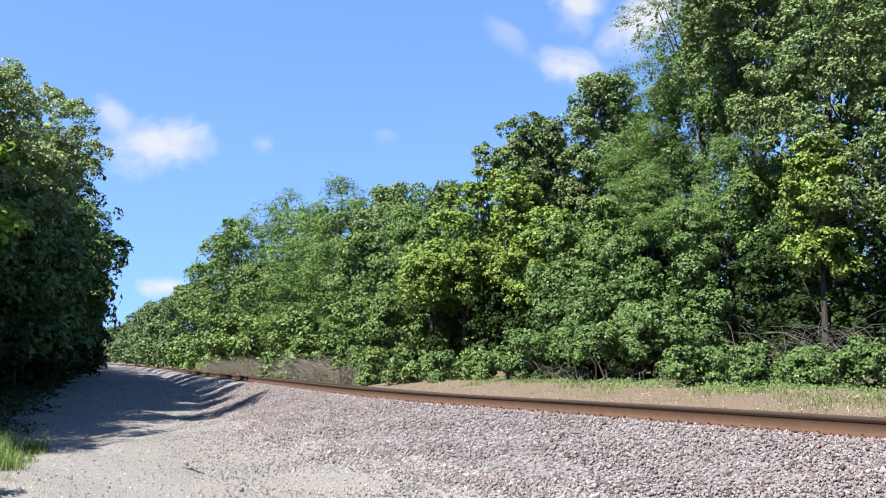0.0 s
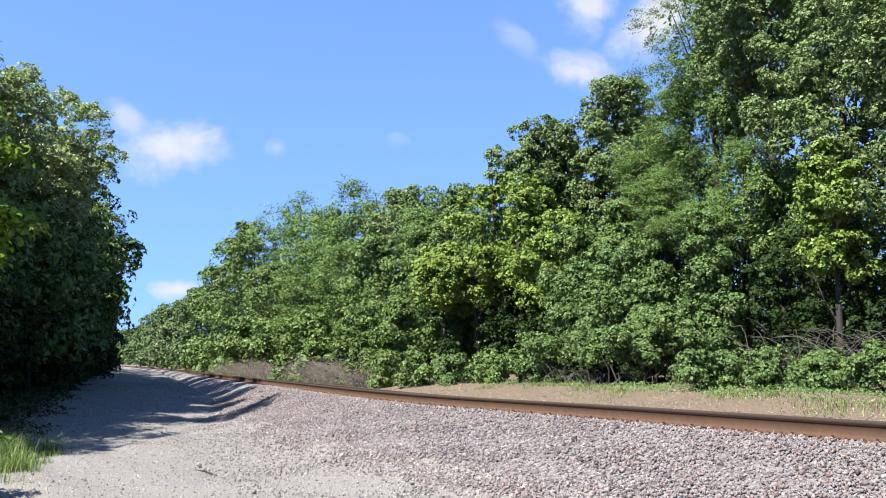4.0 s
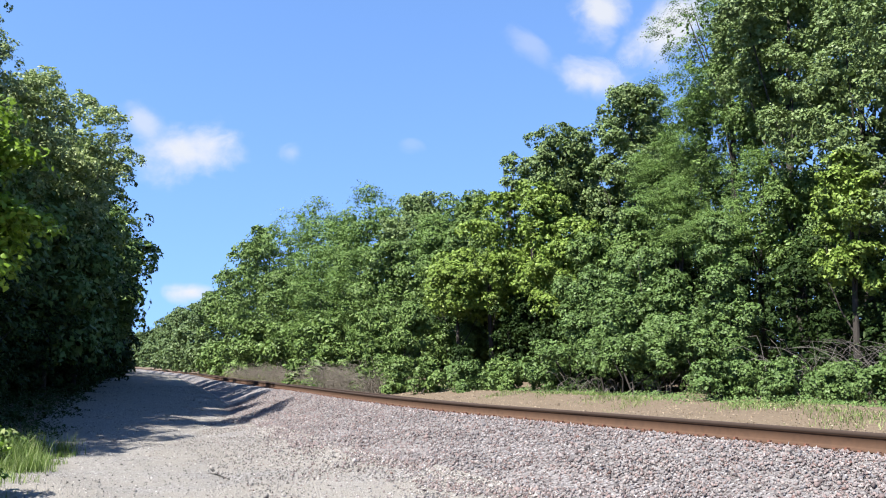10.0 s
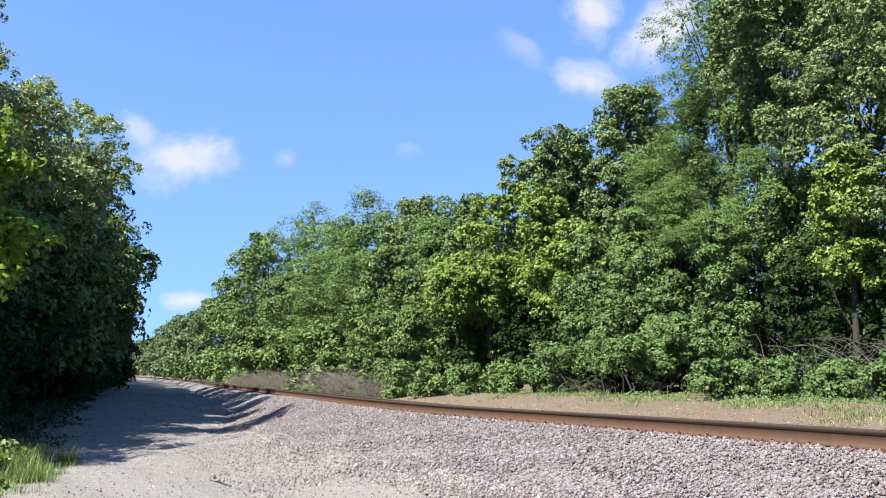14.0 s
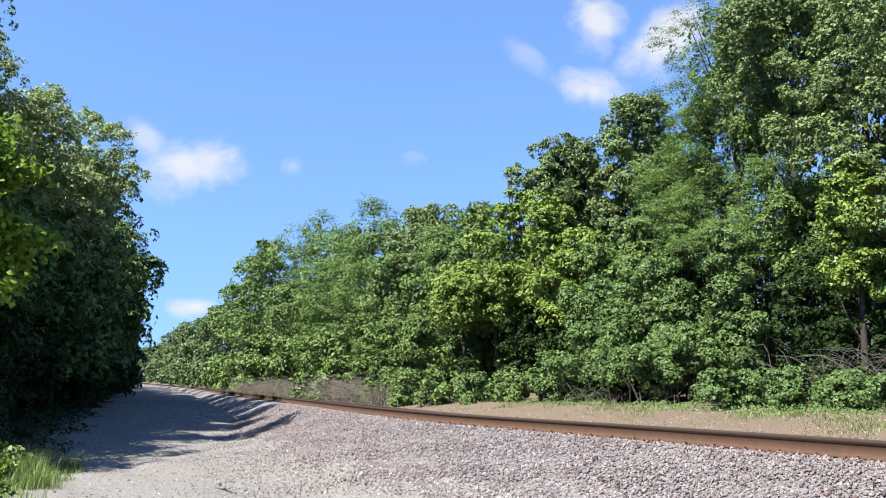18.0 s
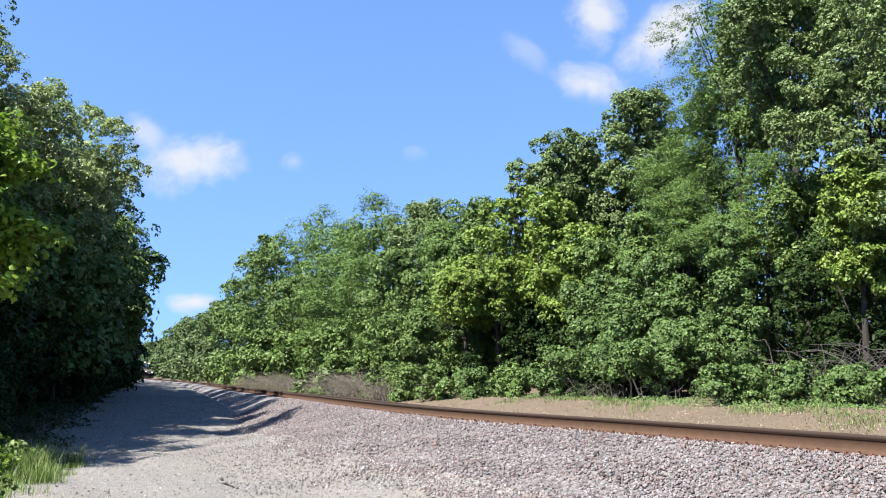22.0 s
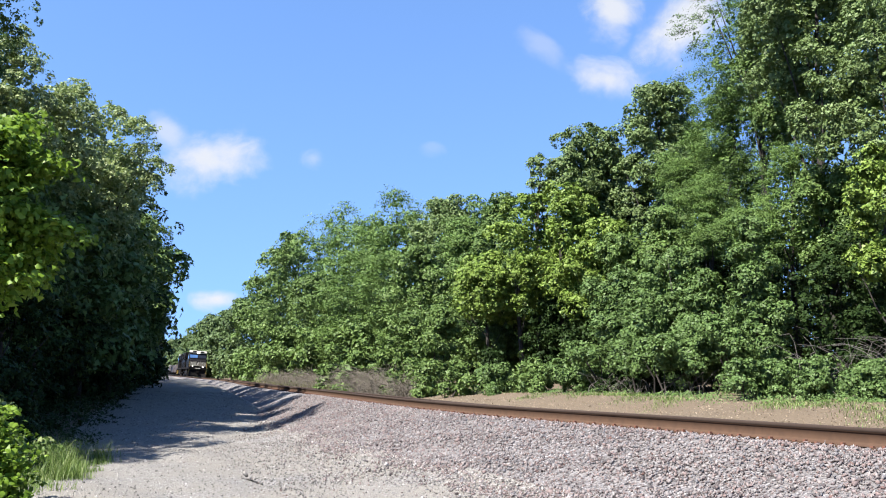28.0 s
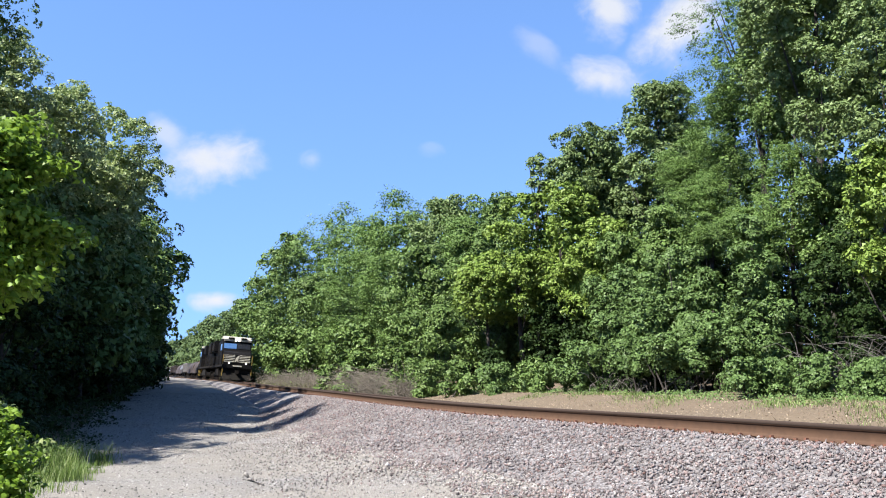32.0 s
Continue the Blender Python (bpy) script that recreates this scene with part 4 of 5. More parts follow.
def blades(rng, at, length, width, lean):
    """Grass: bent, tapering strips."""
    n = len(at)
    ang = rng.uniform(0, 2 * np.pi, n)
    out = np.stack([np.cos(ang), np.sin(ang), np.zeros(n)], -1)
    side = np.stack([-np.sin(ang), np.cos(ang), np.zeros(n)], -1) * (width * 0.5)[:, None]
    bow = (length * lean)[:, None]
    up = np.array([0, 0, 1.0]) * length[:, None]
    low, mid, top = at, at + up * 0.55 + out * bow * 0.3, at + up * 0.95 + out * bow
    v = np.stack([low - side, low + side, mid + side * 0.8, mid - side * 0.8, top], 1).reshape(-1, 3)
    tri = np.array([[0, 1, 2], [0, 2, 3], [3, 2, 4]])
    return v, (np.arange(n)[:, None, None] * 5 + tri[None]).reshape(-1, 3)


def on_ground(at):
    at[:, 2] = ground_z(at[:, 0], at[:, 1]) + lumps(at[:, 0], at[:, 1]) - 0.01
    return at


def build_grass():
    rng = np.random.default_rng(21)
    for x, y, r, tall, n in ((-6.75, 16.7, 0.28, 0.5, 200), (-7.15, 16.9, 0.3, 0.56, 200), (-6.35, 17.0, 0.22, 0.4, 150), (-7.6, 17.2, 0.3, 0.5, 180), (-8.6, 18.5, 0.3, 0.8, 120), (-6.05, 14.6, 0.36, 0.34, 200), (-6.4, 15.2, 0.3, 0.5, 200), (-5.7, 13.9, 0.3, 0.26, 200), (-6.9, 14.4, 0.4, 0.4, 200)):
        at = on_ground(np.stack([x + rng.normal(size=n) * r * 0.5, y + rng.normal(size=n) * r * 0.5, np.zeros(n)], -1))
        v, f = blades(rng, at, tall * rng.uniform(0.5, 1.15, n), rng.uniform(0.006, 0.013, n), rng.uniform(0.15, 0.8, n))
        tagged(new("grass_tuft", mesh_from("grass_tuft", v, f, LEAF["grass"])), "tall tuft of green roadside grass", "grass", group="grass tufts by the road")
    n = 14000
    at = np.stack([-6.6 + rng.normal(size=n) * 0.8, 14.0 + rng.normal(size=n) * 1.9, np.zeros(n)], -1)
    at = at[np.sin(at[:, 0] * 5) + np.sin(at[:, 1] * 4 + at[:, 0]) + rng.normal(size=n) * 0.8 > -0.6]
    at = at[at[:, 0] < -5.3 - 0.27 * (at[:, 1] - 13) + 0.22 * np.sin(at[:, 1] * 5) + 0.1 * np.sin(at[:, 1] * 13)]
    v, f = blades(rng, on_ground(at), rng.uniform(0.05, 0.17, len(at)), rng.uniform(0.006, 0.012, len(at)), rng.uniform(0.2, 0.9, len(at)))
    tagged(new("grass", mesh_from("grass", v, f, LEAF["grass"])), "short yellow-green grass beside the gravel", "grass", kind="stuff")
    n = 15000
    y = 10 + 45 * rng.random(n) ** 1.4
    q = 6.2 + 0.4 * np.sin(y * 0.9) + 0.3 * np.sin(y * 2.3) - 0.2 + rng.normal(size=n) * 0.35
    keep = np.sin(y * 1.7) + np.sin(y * 0.63) + rng.normal(size=n) * 0.5 > -0.4
    at = on_ground(beside(y[keep], q[keep]))
    v, f = blades(rng, at, rng.uniform(0.03, 0.13, len(at)), rng.uniform(0.007, 0.014, len(at)), rng.uniform(0.4, 1.3, len(at)))
    tagged(new("undergrowth", mesh_from("undergrowth", v, f, LEAF["grass"])), "low yellow-green grass along the foot of the trees", "weeds", kind="stuff")


def build_weeds():
    """Low broad-leaved weeds where the dirt bank meets the trees."""
    rng = np.random.default_rng(43)
    n = 11000
    y = 10 + 38 * rng.random(n) ** 1.3
    patch = 0.5 * np.sin(y * 0.8) + 0.35 * np.sin(y * 2.1 + 1) + 0.2 * np.sin(y * 4.7)
    out = rng.random(n) ** 1.6
    q = 7.0 - (0.75 + 0.7 * patch) * out + rng.normal(size=n) * 0.12
    at = on_ground(beside(y, q))
    at[:, 2] += rng.random(n) * (0.03 + 0.22 * (1 - out) * (0.6 + 0.5 * patch).clip(0.1, 1))
    v, f = leaf_arrays(rng, at, rng.normal(size=at.shape) * 0.5 + np.array([-0.2, -0.3, 1]), rng.uniform(0.03, 0.065, n), 0.75)
    tagged(new("weeds", mesh_from("weeds", v, f, LEAF["vine"])), "low green weeds along the foot of the thicket", "weeds", kind="stuff")


def build_dry_grass():
    """Tall tan grass on the shoulder beyond the rails."""
    rng = np.random.default_rng(41)
    n = 12000
    y = 44 + 76 * rng.random(n) ** 0.9
    q = 3.3 + 0.5 * np.sin(y * 0.35) + rng.normal(size=n) * 0.55
    clump = np.sin(y * 0.9) + np.sin(y * 0.37 + 2) + rng.normal(size=n) * 0.6
    keep = (clump > -0.5) & (q > 2.5)
    at = on_ground(beside(y[keep], q[keep]))
    k = len(at)
    v, f = blades(rng, at, rng.uniform(0.25, 0.75, k), rng.uniform(0.012, 0.026, k), rng.uniform(0.3, 0.9, k))
    tagged(new("dry_grass", mesh_from("dry_grass", v, f, LEAF["straw"])), "tall tan and green grass beside the rails", "grass", kind="stuff")


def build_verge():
    # Low weeds whose dark colour stands in for the verge's shade.
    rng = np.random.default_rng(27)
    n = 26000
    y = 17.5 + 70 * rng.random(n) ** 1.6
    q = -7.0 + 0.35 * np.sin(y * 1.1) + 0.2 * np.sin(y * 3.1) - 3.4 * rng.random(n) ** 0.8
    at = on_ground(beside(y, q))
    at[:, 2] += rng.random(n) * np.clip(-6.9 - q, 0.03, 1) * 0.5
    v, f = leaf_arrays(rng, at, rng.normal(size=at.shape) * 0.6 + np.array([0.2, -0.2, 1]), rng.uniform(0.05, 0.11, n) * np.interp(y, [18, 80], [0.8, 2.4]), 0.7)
    tagged(new("verge_weeds", mesh_from("verge_weeds", v, f, LEAF["deep"])), "low weeds under the roadside trees, coloured dark for shade", "weeds", kind="stuff")


def build_brush(x, y, wide, tall, n, seed, mat, words, arch=0.5):
    rng = np.random.default_rng(seed)
    base = np.array([x, y, float(ground_z(np.array(x), np.array(y)))])
    twigs = []
    for _ in range(n):
        a = rng.uniform(0, 6.283)
        foot = np.array([rng.normal() * wide * 0.4, rng.normal() * wide * 0.4, 0])
        size = tall * rng.uniform(0.45, 1.1)
        way = np.array([math.cos(a), math.sin(a), 0]) * size * rng.uniform(0.3, 1.0) * arch * 1.6
        s = np.linspace(0, 1, 5)[:, None]
        line = foot + way * s + np.array([0, 0, 1.0]) * size * (1.5 * s - (0.5 + arch * 0.5) * s**2) + np.cumsum(rng.normal(size=(5, 3)) * (0.07 if arch < 0.9 else 0.15), axis=0) * s
        r = rng.uniform(0.005, 0.012)
        twigs.append(tube(line, np.linspace(r, r * 0.45, 5), 3))
    v, f = join(twigs)
    ob = tagged(new("dry_brush", mesh_from("dry_brush", v, f, mat)), words, "dead brush", kind="stuff")
    ob.location = base
    return ob


def build_brushes():
    seed = 400
    for y, q, wide, tall, n in ((36.5, 4.0, 1.0, 1.2, 300), (39, 4.2, 1.5, 1.8, 460), (42.5, 4.0, 1.3, 1.5, 380), (47, 4.1, 1.0, 1.1, 260), (54, 4.0, 1.6, 1.4, 320), (60, 4.2, 2.2, 1.8, 460), (68, 4.0, 2.0, 1.4, 340), (80, 4.0, 2.6, 1.5, 300)):
        seed += 1
        p = beside(np.array([float(y)]), q)[0]
        build_brush(float(p[0]), float(p[1]), wide, tall, n, seed, TWIG, "tangle of dry tan brush beside the rails", 1.0)
    for x, y, wide, tall, n in ((9.6, 19.6, 1.0, 1.5, 34), (10.2, 18.2, 1.0, 1.6, 36), (5.0, 26.4, 0.7, 0.9, 30), (6.5, 23.9, 0.6, 0.9, 26), (5.6, 25.2, 0.6, 0.8, 24), (9.0, 19.2, 1.3, 2.0, 46), (9.9, 17.4, 1.2, 1.9, 40), (10.9, 15.8, 1.2, 1.8, 36)):
        seed += 1
        build_brush(x, y, wide, tall, n, seed, VINE_WOOD, "tangle of bare grey vine stems", 0.8)


# ---- the train ----
def wheel_mesh(r=0.53):
    bm = bmesh.new()
    rod(bm, (0, -0.07, 0), (0, 0.07, 0), r, 24)
    rod(bm, (0, 0.07, 0), (0, 0.10, 0), r + 0.03, 24)
    rod(bm, (0, -0.12, 0), (0, -0.07, 0), r * 0.35, 16)
    me = bpy.data.meshes.new("wheel")
    bm.to_mesh(me)
    bm.free()
    me.materials.append(STEEL)
    return me


def add_bogie(thing, x, axles, wheel, pitch=1.85, r=0.53):
    half = pitch * (axles - 1) / 2
    frame_bm = boxes((x - half - 0.55, x + half + 0.55, 1.02, 1.16, r - 0.05, r + 0.30), (x - half - 0.55, x + half + 0.55, -1.16, -1.02, r - 0.05, r + 0.30), (x - 0.3, x + 0.3, -1.1, 1.1, r, r + 0.35), bevel=0.03)
    for i in range(axles):
        for s in (-1, 1):
            box(frame_bm, x - half + i * pitch - 0.2, x - half + i * pitch + 0.2, s * 1.12 - 0.12, s * 1.12 + 0.12, r - 0.2, r + 0.2, bevel=0.03)
    bogie = part("bogie", frame_bm, FRAME_BLACK, thing, "grimy steel bogie frame")
    for i in range(axles):
        for s in (-1, 1):
            w = new("wheel", wheel)
            w.parent = bogie
            w.matrix_basis = pose(x - half + i * pitch, s * 0.75, r, 0, 0, 0 if s < 0 else 180)


def build_locomotive(wheel):
    loco = tagged(new("locomotive"), "black diesel locomotive with white striped nose and yellow handrails", "locomotive", group="train")
    part("underframe", boxes((-10.9, 10.7, -1.5, 1.5, 1.35, 1.62), bevel=0.02), FRAME_BLACK, loco)
    part("walkway_edge", boxes((-10.9, 10.7, 1.5, 1.53, 1.42, 1.60), (-10.9, 10.7, -1.53, -1.5, 1.42, 1.60)), FRAME_BLACK, loco)
    hood = [(0.95, 1.62), (0.95, 4.25), (0.7, 4.55), (-0.7, 4.55), (-0.95, 4.25), (-0.95, 1.62)]
    bm = prism([(a, b) for a, b in hood], -9.6, 6.0)
    for v in bm.verts:
        v.co.x, v.co.y = v.co.y, v.co.x
    bmesh.ops.recalc_face_normals(bm, faces=bm.faces)
    part("hood", bm, BLACK, loco, "long black engine hood")
    part("radiator", boxes((-10.2, -6.6, -1.45, 1.45, 3.25, 4.6), bevel=0.12), BLACK, loco, "flared radiator housing")
    for i in range(4):
        part("radiator_grille", boxes((-10.0 + i * 0.85, -9.3 + i * 0.85, -1.475, 1.475, 3.45, 4.15)), FRAME_BLACK, loco)
    part("dynamic_brake_box", boxes((1.2, 4.6, -1.3, 1.3, 3.3, 4.58), bevel=0.1), BLACK, loco)
    part("exhaust_stack", boxes((-3.2, -2.3, -0.35, 0.35, 4.4, 4.68), bevel=0.03), FRAME_BLACK, loco)
    for i in range(9):
        x = -6.0 + i * 1.25
        part("hood_door", boxes((x, x + 1.12, -0.975, 0.975, 1.75, 3.1), bevel=0.015), BLACK, loco)
    cab = part("cab", prism([(5.7, 1.62), (8.5, 1.62), (8.5, 3.0), (8.2, 3.98), (8.05, 4.30), (5.7, 4.30)], -1.5, 1.5), BLACK, loco, "wide black driver's cab")
    part("cab_roof", prism([(5.62, 4.28), (8.18, 4.28), (8.32, 4.10), (8.36, 4.30), (8.1, 4.60), (5.62, 4.62)], -1.42, 1.42), WHITE, loco, "white cab roof front")
    part("number_board", boxes((8.24, 8.40, -0.95, -0.35, 4.33, 4.50)), FRAME_BLACK, loco)
    part("number_board", boxes((8.24, 8.40, 0.35, 0.95, 4.33, 4.50)), FRAME_BLACK, loco)
    for y0, y1 in ((-1.36, -0.05), (0.05, 1.36)):
        bm = bmesh.new()
        vs = [bm.verts.new(c) for c in ((8.42, y0, 3.33), (8.42, y1, 3.33), (8.265, y1, 3.86), (8.265, y0, 3.86))]
        bm.faces.new(vs)
        made = bmesh.ops.extrude_face_region(bm, geom=list(bm.faces))
        for v in made["geom"]:
            if isinstance(v, bmesh.types.BMVert):
                v.co.x += 0.02
        bmesh.ops.recalc_face_normals(bm, faces=bm.faces)
        part("windscreen", bm, GLASS if y0 < -1 else DARK_GLASS, cab, "windscreen pane with its reflected tone painted in")
    for s in (-1, 1):
        for x in (6.1, 7.05):
            part("side_window", boxes((x, x + 0.78, s * 1.505 - 0.012, s * 1.505 + 0.012, 3.1, 3.8)), GLASS, cab)
    nose = part("nose", prism([(8.45, 1.62), (9.75, 1.62), (9.8, 2.65), (9.62, 2.90), (8.45, 3.08)], -1.35, 1.35), BLACK, loco, "low black nose with white bars")
    for z in (1.92, 2.09, 2.26, 2.43, 2.58):
        for y0, y1 in ((-1.33, -0.24), (0.24, 1.33)):
            part("nose_stripe", boxes((9.70, 9.815, y0, y1, z, z + 0.075)), WHITE, nose, "white painted bar")
    bm = bmesh.new()
    outline = ((-0.20, 1.95), (-0.11, 1.92), (0.02, 2.12), (0.07, 1.93), (0.16, 1.96), (0.10, 2.22), (0.18, 2.42), (0.22, 2.60), (0.08, 2.58), (-0.02, 2.42), (-0.14, 2.36))
    lo = [bm.verts.new((9.806, y, z)) for y, z in outline]
    bm.faces.new(lo)
    made = bmesh.ops.extrude_face_region(bm, geom=list(bm.faces))
    for v in made["geom"]:
        if isinstance(v, bmesh.types.BMVert):
            v.co.x += 0.015
    bmesh.ops.recalc_face_normals(bm, faces=bm.faces)
    part("emblem", bm, WHITE, nose, "plain white emblem shape")
    for y in (-0.16, 0.16):
        part("headlight", rod(bmesh.new(), (8.34, y, 4.22), (8.42, y, 4.22), 0.075, 14), LAMP, loco, "glowing headlight")
    for y in (-0.86, 0.86):
        part("ditch_light", rod(bmesh.new(), (10.55, y, 1.80), (10.78, y, 1.80), 0.058, 16), LAMP, loco, "glowing ditch light")
    part("front_platform", boxes((9.7, 10.75, -1.5, 1.5, 1.25, 1.62), bevel=0.03), BLACK, loco)
    part("anticlimber", boxes((10.7, 10.95, -0.45, 0.45, 1.42, 1.56), bevel=0.03), WHITE, loco, "white step edge")
    part("pilot", boxes((10.35, 10.6, -1.5, 1.5, 0.62, 1.30), bevel=0.03), FRAME_BLACK, loco)
    part("snowplow", prism([(10.4, 0.12), (11.0, 0.10), (10.62, 0.75), (10.4, 0.78)], -1.45, 1.45), FRAME_BLACK, loco)
    part("coupler", boxes((10.6, 11.35, -0.14, 0.14, 0.72, 1.02), (11.2, 11.5, -0.22, 0.16, 0.68, 1.06), bevel=0.03), FRAME_BLACK, loco)
    for s in (-1, 1):
        part("step_well", boxes((9.9, 10.35, s * 1.25 - 0.22, s * 1.25 + 0.22, 0.45, 0.50), (9.9, 10.35, s * 1.25 - 0.22, s * 1.25 + 0.22, 0.85, 0.90), (9.86, 9.90, s * 1.25 - 0.22, s * 1.25 + 0.22, 0.4, 1.4)), YELLOW, loco)
        rail_bm = bmesh.new()
        for x in (10.65, 9.2, 5.4, 3.6, 1.8, 0.0, -1.8, -3.6, -5.4, -7.2, -9.0, -10.6):
            rod(rail_bm, (x, s * 1.46, 1.6), (x, s * 1.46, 2.62), 0.022, 6)
        rod(rail_bm, (5.4, s * 1.46, 2.62), (-10.6, s * 1.46, 2.62), 0.022, 6)
        rod(rail_bm, (10.65, s * 1.46, 2.62), (9.2, s * 1.46, 2.62), 0.022, 6)
        rod(rail_bm, (10.65, s * 1.46, 2.62), (10.65, s * 0.4, 2.62), 0.022, 6)
        part("handrail", rail_bm, FRAME_BLACK, loco, "black tubular handrail")
        part("corner_post", boxes((10.62, 10.70, s * 1.46 - 0.03, s * 1.46 + 0.03, 0.5, 2.62), bevel=0.01), YELLOW, loco)
    part("fuel_tank", boxes((-2.9, 2.9, -1.35, 1.35, 0.32, 1.36), bevel=0.14), FRAME_BLACK, loco)
    part("horn", rod(bmesh.new(), (4.9, 0.1, 4.62), (5.5, 0.1, 4.66), 0.07, 10), FRAME_BLACK, loco)
    add_bogie(loco, 6.6, 3, wheel)
    add_bogie(loco, -6.6, 3, wheel)
    return loco


def build_coil_car(wheel, cover, label):
    car = tagged(new("freight_car"), label, "freight car", group="train")
    part("underframe", boxes((-7.0, 7.0, -1.4, 1.4, 0.95, 1.30), (-7.4, -7.0, -0.2, 0.2, 0.75, 1.1), (7.0, 7.4, -0.2, 0.2, 0.75, 1.1), bevel=0.03), FRAME_BLACK, car)
    part("side_sill", boxes((-6.9, 6.9, -1.48, -1.38, 0.75, 1.55), (-6.9, 6.9, 1.38, 1.48, 0.75, 1.55), bevel=0.02), BROWN_CAR, car)
    for x0, x1 in ((-6.5, -0.1), (0.1, 6.5)):
        bm = bmesh.new()
        arc = [(1.36 * math.cos(a * math.pi / 10), 1.45 + 1.35 * math.sin(a * math.pi / 10)) for a in range(11)]
        a = [bm.verts.new((x0, y, z)) for y, z in arc]
        b = [bm.verts.new((x1, y, z)) for y, z in arc]
        bm.faces.new(a)
        bm.faces.new(b[::-1])
        for i in range(10):
            bm.faces.new((a[i + 1], a[i], b[i], b[i + 1]))
        bm.faces.new((a[0], a[10], b[10], b[0]))
        bmesh.ops.recalc_face_normals(bm, faces=bm.faces)
        hood = part("cover", bm, cover, car, "rounded lift-off cover")
        for k in range(5):
            x = x0 + 0.5 + k * (x1 - x0 - 1.0) / 4
            part("rib", boxes((x - 0.04, x + 0.04, -0.5, 0.5, 2.74, 2.83)), cover, hood)
    add_bogie(car, 5.2, 2, wheel, 1.75, 0.46)
    add_bogie(car, -5.2, 2, wheel, 1.75, 0.46)
    return car


def build_gondola(wheel, body, label):
    car = tagged(new("freight_car"), label, "freight car", group="train")
    part("floor", boxes((-7.6, 7.6, -1.4, 1.4, 1.05, 1.25), (-8.1, -7.6, -0.2, 0.2, 0.75, 1.1), (7.6, 8.1, -0.2, 0.2, 0.75, 1.1)), FRAME_BLACK, car)
    part("side_wall", boxes((-7.6, 7.6, -1.48, -1.40, 1.0, 2.55), bevel=0.01), body, car)
    part("side_wall", boxes((-7.6, 7.6, 1.40, 1.48, 1.0, 2.55), bevel=0.01), body, car)
    part("end_wall", boxes((7.52, 7.6, -1.40, 1.40, 1.25, 2.55), bevel=0.01), body, car)
    part("end_wall", boxes((-7.6, -7.52, -1.40, 1.40, 1.25, 2.55), bevel=0.01), body, car)
    for i in range(11):
        x = -7.4 + i * 1.48
        for s in (-1, 1):
            part("side_post", boxes((x - 0.06, x + 0.06, s * 1.52 - 0.04, s * 1.52 + 0.04, 1.0, 2.5)), body, car)
    part("top_rim", boxes((-7.65, 7.65, -1.55, -1.38, 2.5, 2.6), (-7.65, 7.65, 1.38, 1.55, 2.5, 2.6)), body, car)
    add_bogie(car, 5.6, 2, wheel, 1.75, 0.46)
    add_bogie(car, -5.6, 2, wheel, 1.75, 0.46)
    return car


def build_train():
    big, small = wheel_mesh(0.53), wheel_mesh(0.46)
    lead = build_locomotive(big)
    second = copy_thing(lead, pose(0, 0, 0))
    tagged(second, "second black diesel locomotive coupled back to front")
    for ob in list(second.children):
        if ob.name.startswith(("headlight", "ditch_light")):
            bpy.data.objects.remove(ob)
    train = [(lead, 11.4, 0), (second, 34.2, 180)]
    back = 34.2 + 11.6
    for i in range(9):
        if i in (0, 1, 3, 4, 7):
            car = build_coil_car(small, SILVER if i in (3, 7) else BROWN_CAR, "low steel-coil car with rounded weathered covers")
            half = 7.5
        else:
            car = build_gondola(small, GREY_CAR if i == 2 else BROWN_CAR, "weathered open gondola car")
            half = 8.2
        train.append((car, back + half, 0))
        back += 2 * half
    return train


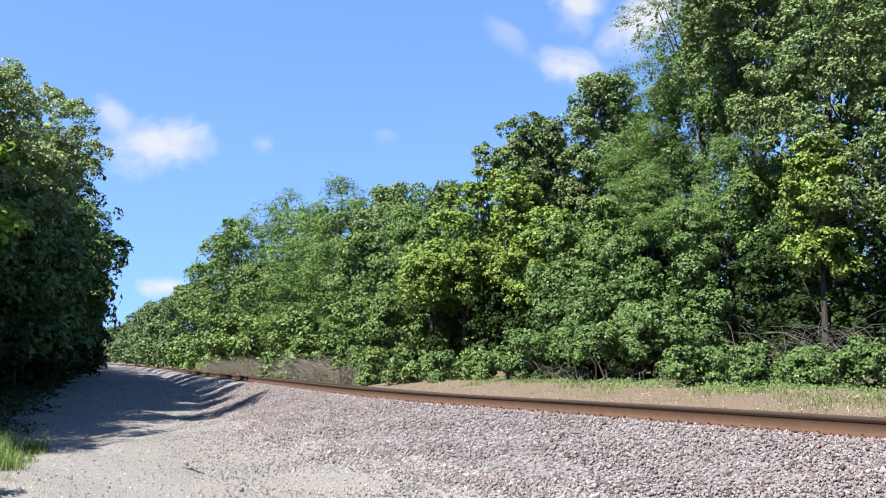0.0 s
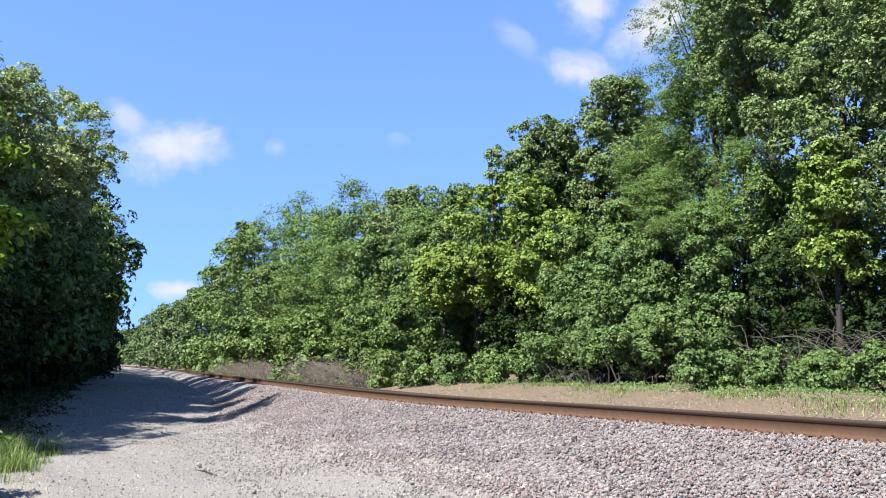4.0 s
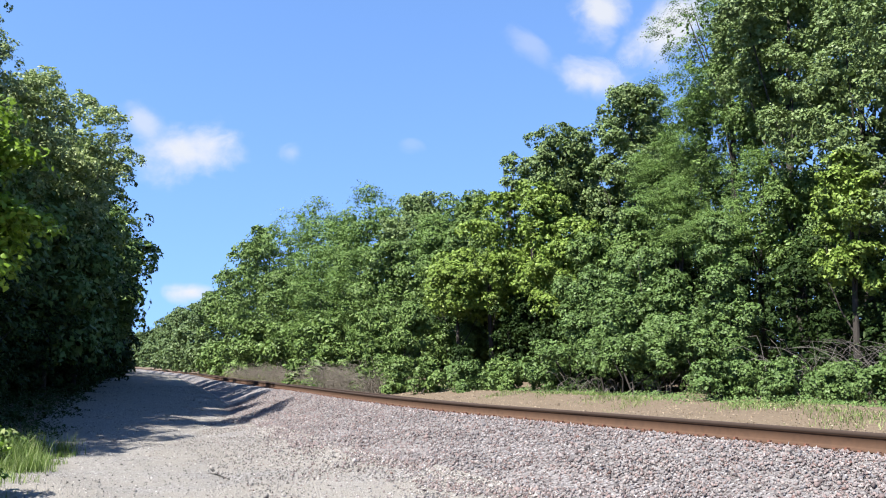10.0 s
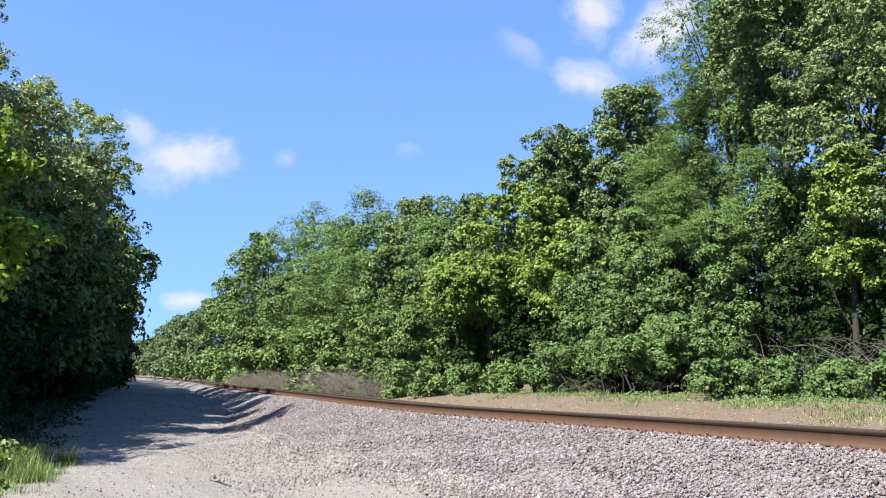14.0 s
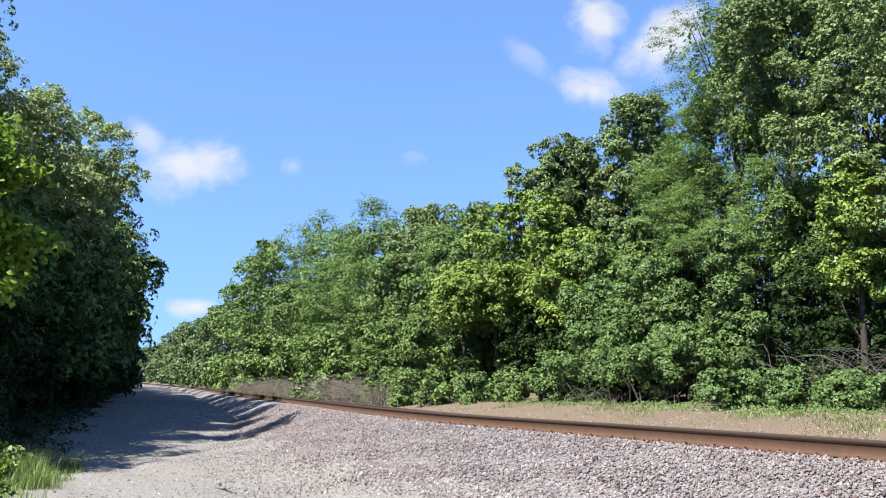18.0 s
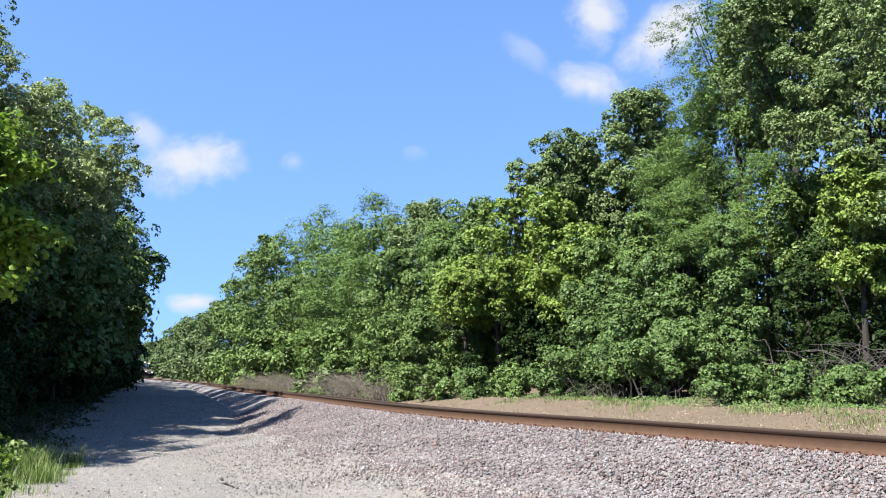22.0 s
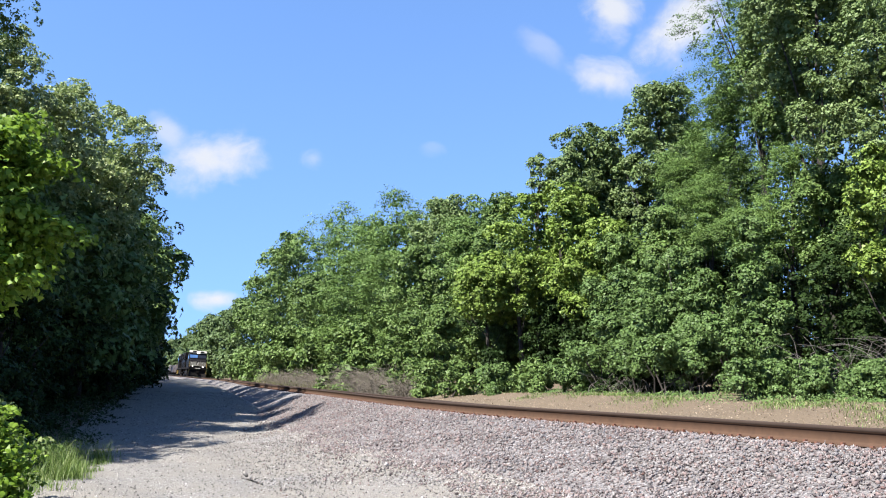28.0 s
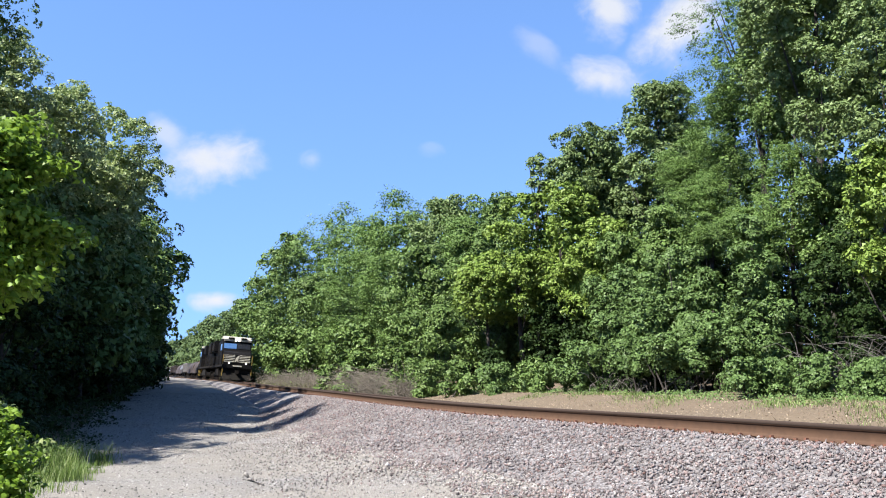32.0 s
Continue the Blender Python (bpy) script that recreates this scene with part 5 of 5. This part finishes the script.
# ---- clouds ----
def cloud_material(name, seed, thick):
    m, n, l, p = material(name)
    co = n.new("ShaderNodeTexCoord").outputs["Object"]
    shift = n.new("ShaderNodeMapping")
    shift.inputs["Location"].default_value = (seed * 37.0, seed * 19.0, seed * 11.0)
    shift.inputs["Scale"].default_value = (1.0 / 95, 1.0 / 95, 1.0 / 70)
    l.new(co, shift.inputs["Vector"])
    big = noise_node(n, l, 1.0, 6.0, 0.56, shift.outputs["Vector"])
    big.inputs["Distortion"].default_value = 0.25
    uv = n.new("ShaderNodeTexCoord").outputs["Generated"]
    mid = n.new("ShaderNodeVectorMath")
    mid.operation = "SUBTRACT"
    l.new(uv, mid.inputs[0])
    mid.inputs[1].default_value = (0.5, 0.5, 0.5)
    flat = n.new("ShaderNodeVectorMath")
    flat.operation = "MULTIPLY"
    l.new(mid.outputs["Vector"], flat.inputs[0])
    flat.inputs[1].default_value = (1.0, 0.0, 1.0)
    far = n.new("ShaderNodeVectorMath")
    far.operation = "LENGTH"
    l.new(flat.outputs["Vector"], far.inputs[0])
    fall = n.new("ShaderNodeMath")
    fall.operation = "MULTIPLY_ADD"
    l.new(far.outputs["Value"], fall.inputs[0])
    fall.inputs[1].default_value, fall.inputs[2].default_value = -1.5, 0.40
    total = n.new("ShaderNodeMath")
    total.operation = "ADD"
    l.new(fall.outputs["Value"], total.inputs[0])
    l.new(big.outputs["Fac"], total.inputs[1])
    body = ramp(n, [(0.30, (0, 0, 0)), (0.86, (1, 1, 1))], "EASE")
    l.new(total.outputs["Value"], body.inputs["Fac"])
    rim = ramp(n, [(0.36, (1, 1, 1)), (0.49, (0, 0, 0))], "EASE")
    l.new(far.outputs["Value"], rim.inputs["Fac"])
    both = n.new("ShaderNodeMath")
    both.operation = "MULTIPLY"
    l.new(body.outputs["Color"], both.inputs[0])
    l.new(rim.outputs["Color"], both.inputs[1])
    r = n.new("ShaderNodeMath")
    r.operation = "MULTIPLY"
    l.new(both.outputs["Value"], r.inputs[0])
    r.inputs[1].default_value = thick
    clear = n.new("ShaderNodeBsdfTransparent")
    glow = n.new("ShaderNodeEmission")
    glow.inputs["Color"].default_value = (0.93, 0.95, 1.0, 1)
    glow.inputs["Strength"].default_value = 0.265
    mix = n.new("ShaderNodeMixShader")
    l.new(r.outputs["Value"], mix.inputs["Fac"])
    l.new(clear.outputs["BSDF"], mix.inputs[1])
    l.new(glow.outputs["Emission"], mix.inputs[2])
    l.new(mix.outputs["Shader"], n["Material Output"].inputs["Surface"])
    return m


CLOUD_FAR = 1800.0
# slope to the side, slope up, half width, half height, drift, all over distance; thickness, tilt
CLOUDS = [(-0.272, 0.238, 0.11, 0.053, -0.0101, 0.9, -6), (-0.312, 0.272, 0.047, 0.03, -0.0101, 0.6, 40), (-0.145, 0.239, 0.024, 0.02, -0.0101, 0.34, 0), (-0.012, 0.252, 0.022, 0.013, -0.0101, 0.16, 0), (0.192, 0.409, 0.052, 0.057, -0.0252, 0.88, 0), (0.276, 0.392, 0.103, 0.053, -0.0252, 0.92, -42), (0.184, 0.33, 0.065, 0.041, -0.0252, 0.88, 14), (0.112, 0.372, 0.056, 0.023, -0.0252, 0.3, 35), (-0.248, 0.082, 0.045, 0.02, -0.0101, 1, 0)]


def build_clouds():
    out = []
    for i, (sx, sz, w, h, drift, thick, tilt) in enumerate(CLOUDS):
        n = 9
        u = np.linspace(-1, 1, n)
        uu, vv = np.meshgrid(u, u, indexing="ij")
        bulge = -40 * (1 - uu**2) * (1 - vv**2)
        v = np.stack([uu * w * CLOUD_FAR, bulge, vv * h * CLOUD_FAR], -1).reshape(-1, 3)
        me = mesh_from("cloud", v, grid_faces(n, n), cloud_material("cloud_vapour", i + 1, thick), True)
        ob = tagged(new("cloud", me), "small soft white fair-weather cloud", "cloud", group="clouds")
        start = Matrix.Translation((CLOUD_FAR * (sx - drift), CLOUD_FAR, CLOUD_FAR * sz)) @ pose(0, 0, 0, 0, tilt)
        end = Matrix.Translation((CLOUD_FAR * sx, CLOUD_FAR, CLOUD_FAR * sz)) @ pose(0, 0, 0, 0, tilt)
        out.append((ob, start, end))
    return out


# ---- build ----
build_ground()
build_ballast_bed()
build_plants()
build_grass()
build_verge()
build_weeds()
build_dry_grass()
build_brushes()
TRAIN = build_train()
SKY = build_clouds()
build_stones()
build_track()

# ---- movement ----
LINE_Y = np.arange(1000.0, -28.0, -1.0)
LINE = beside(LINE_Y, 0.755, -0.0575)
LINE_S = np.concatenate([[0], np.cumsum(np.linalg.norm(np.diff(LINE[:, :2], axis=0), axis=1))])
SPEED = 17.0
FRONT_Y = 92.0


def on_line(s):
    return Vector([float(np.interp(s, LINE_S, LINE[:, i])) for i in range(3)])


def train_pose(front, behind, reach=6.0):
    a, b = on_line(front - behind + reach), on_line(front - behind - reach)
    along = (a - b).normalized()
    left = Vector((0, 0, 1)).cross(along).normalized()
    left = (left + Vector((0, 0, CANT))).normalized()
    up = along.cross(left)
    m = Matrix((along, left, up)).transposed().to_4x4()
    m.translation = (a + b) / 2
    return m


def motions():
    arrive = float(np.interp(-FRONT_Y, -LINE_Y, LINE_S))
    for thing, behind, turned in TRAIN:
        rows = []
        for t in range(0, 33):
            front = arrive - SPEED * (32 - t)
            rows.append((t, train_pose(front, behind) @ pose(0, 0, 0, 0, 0, turned)))
        walk(thing, rows)
    for thing, start, end in SKY:
        walk(thing, [(0, start), (32, end)])


motions()
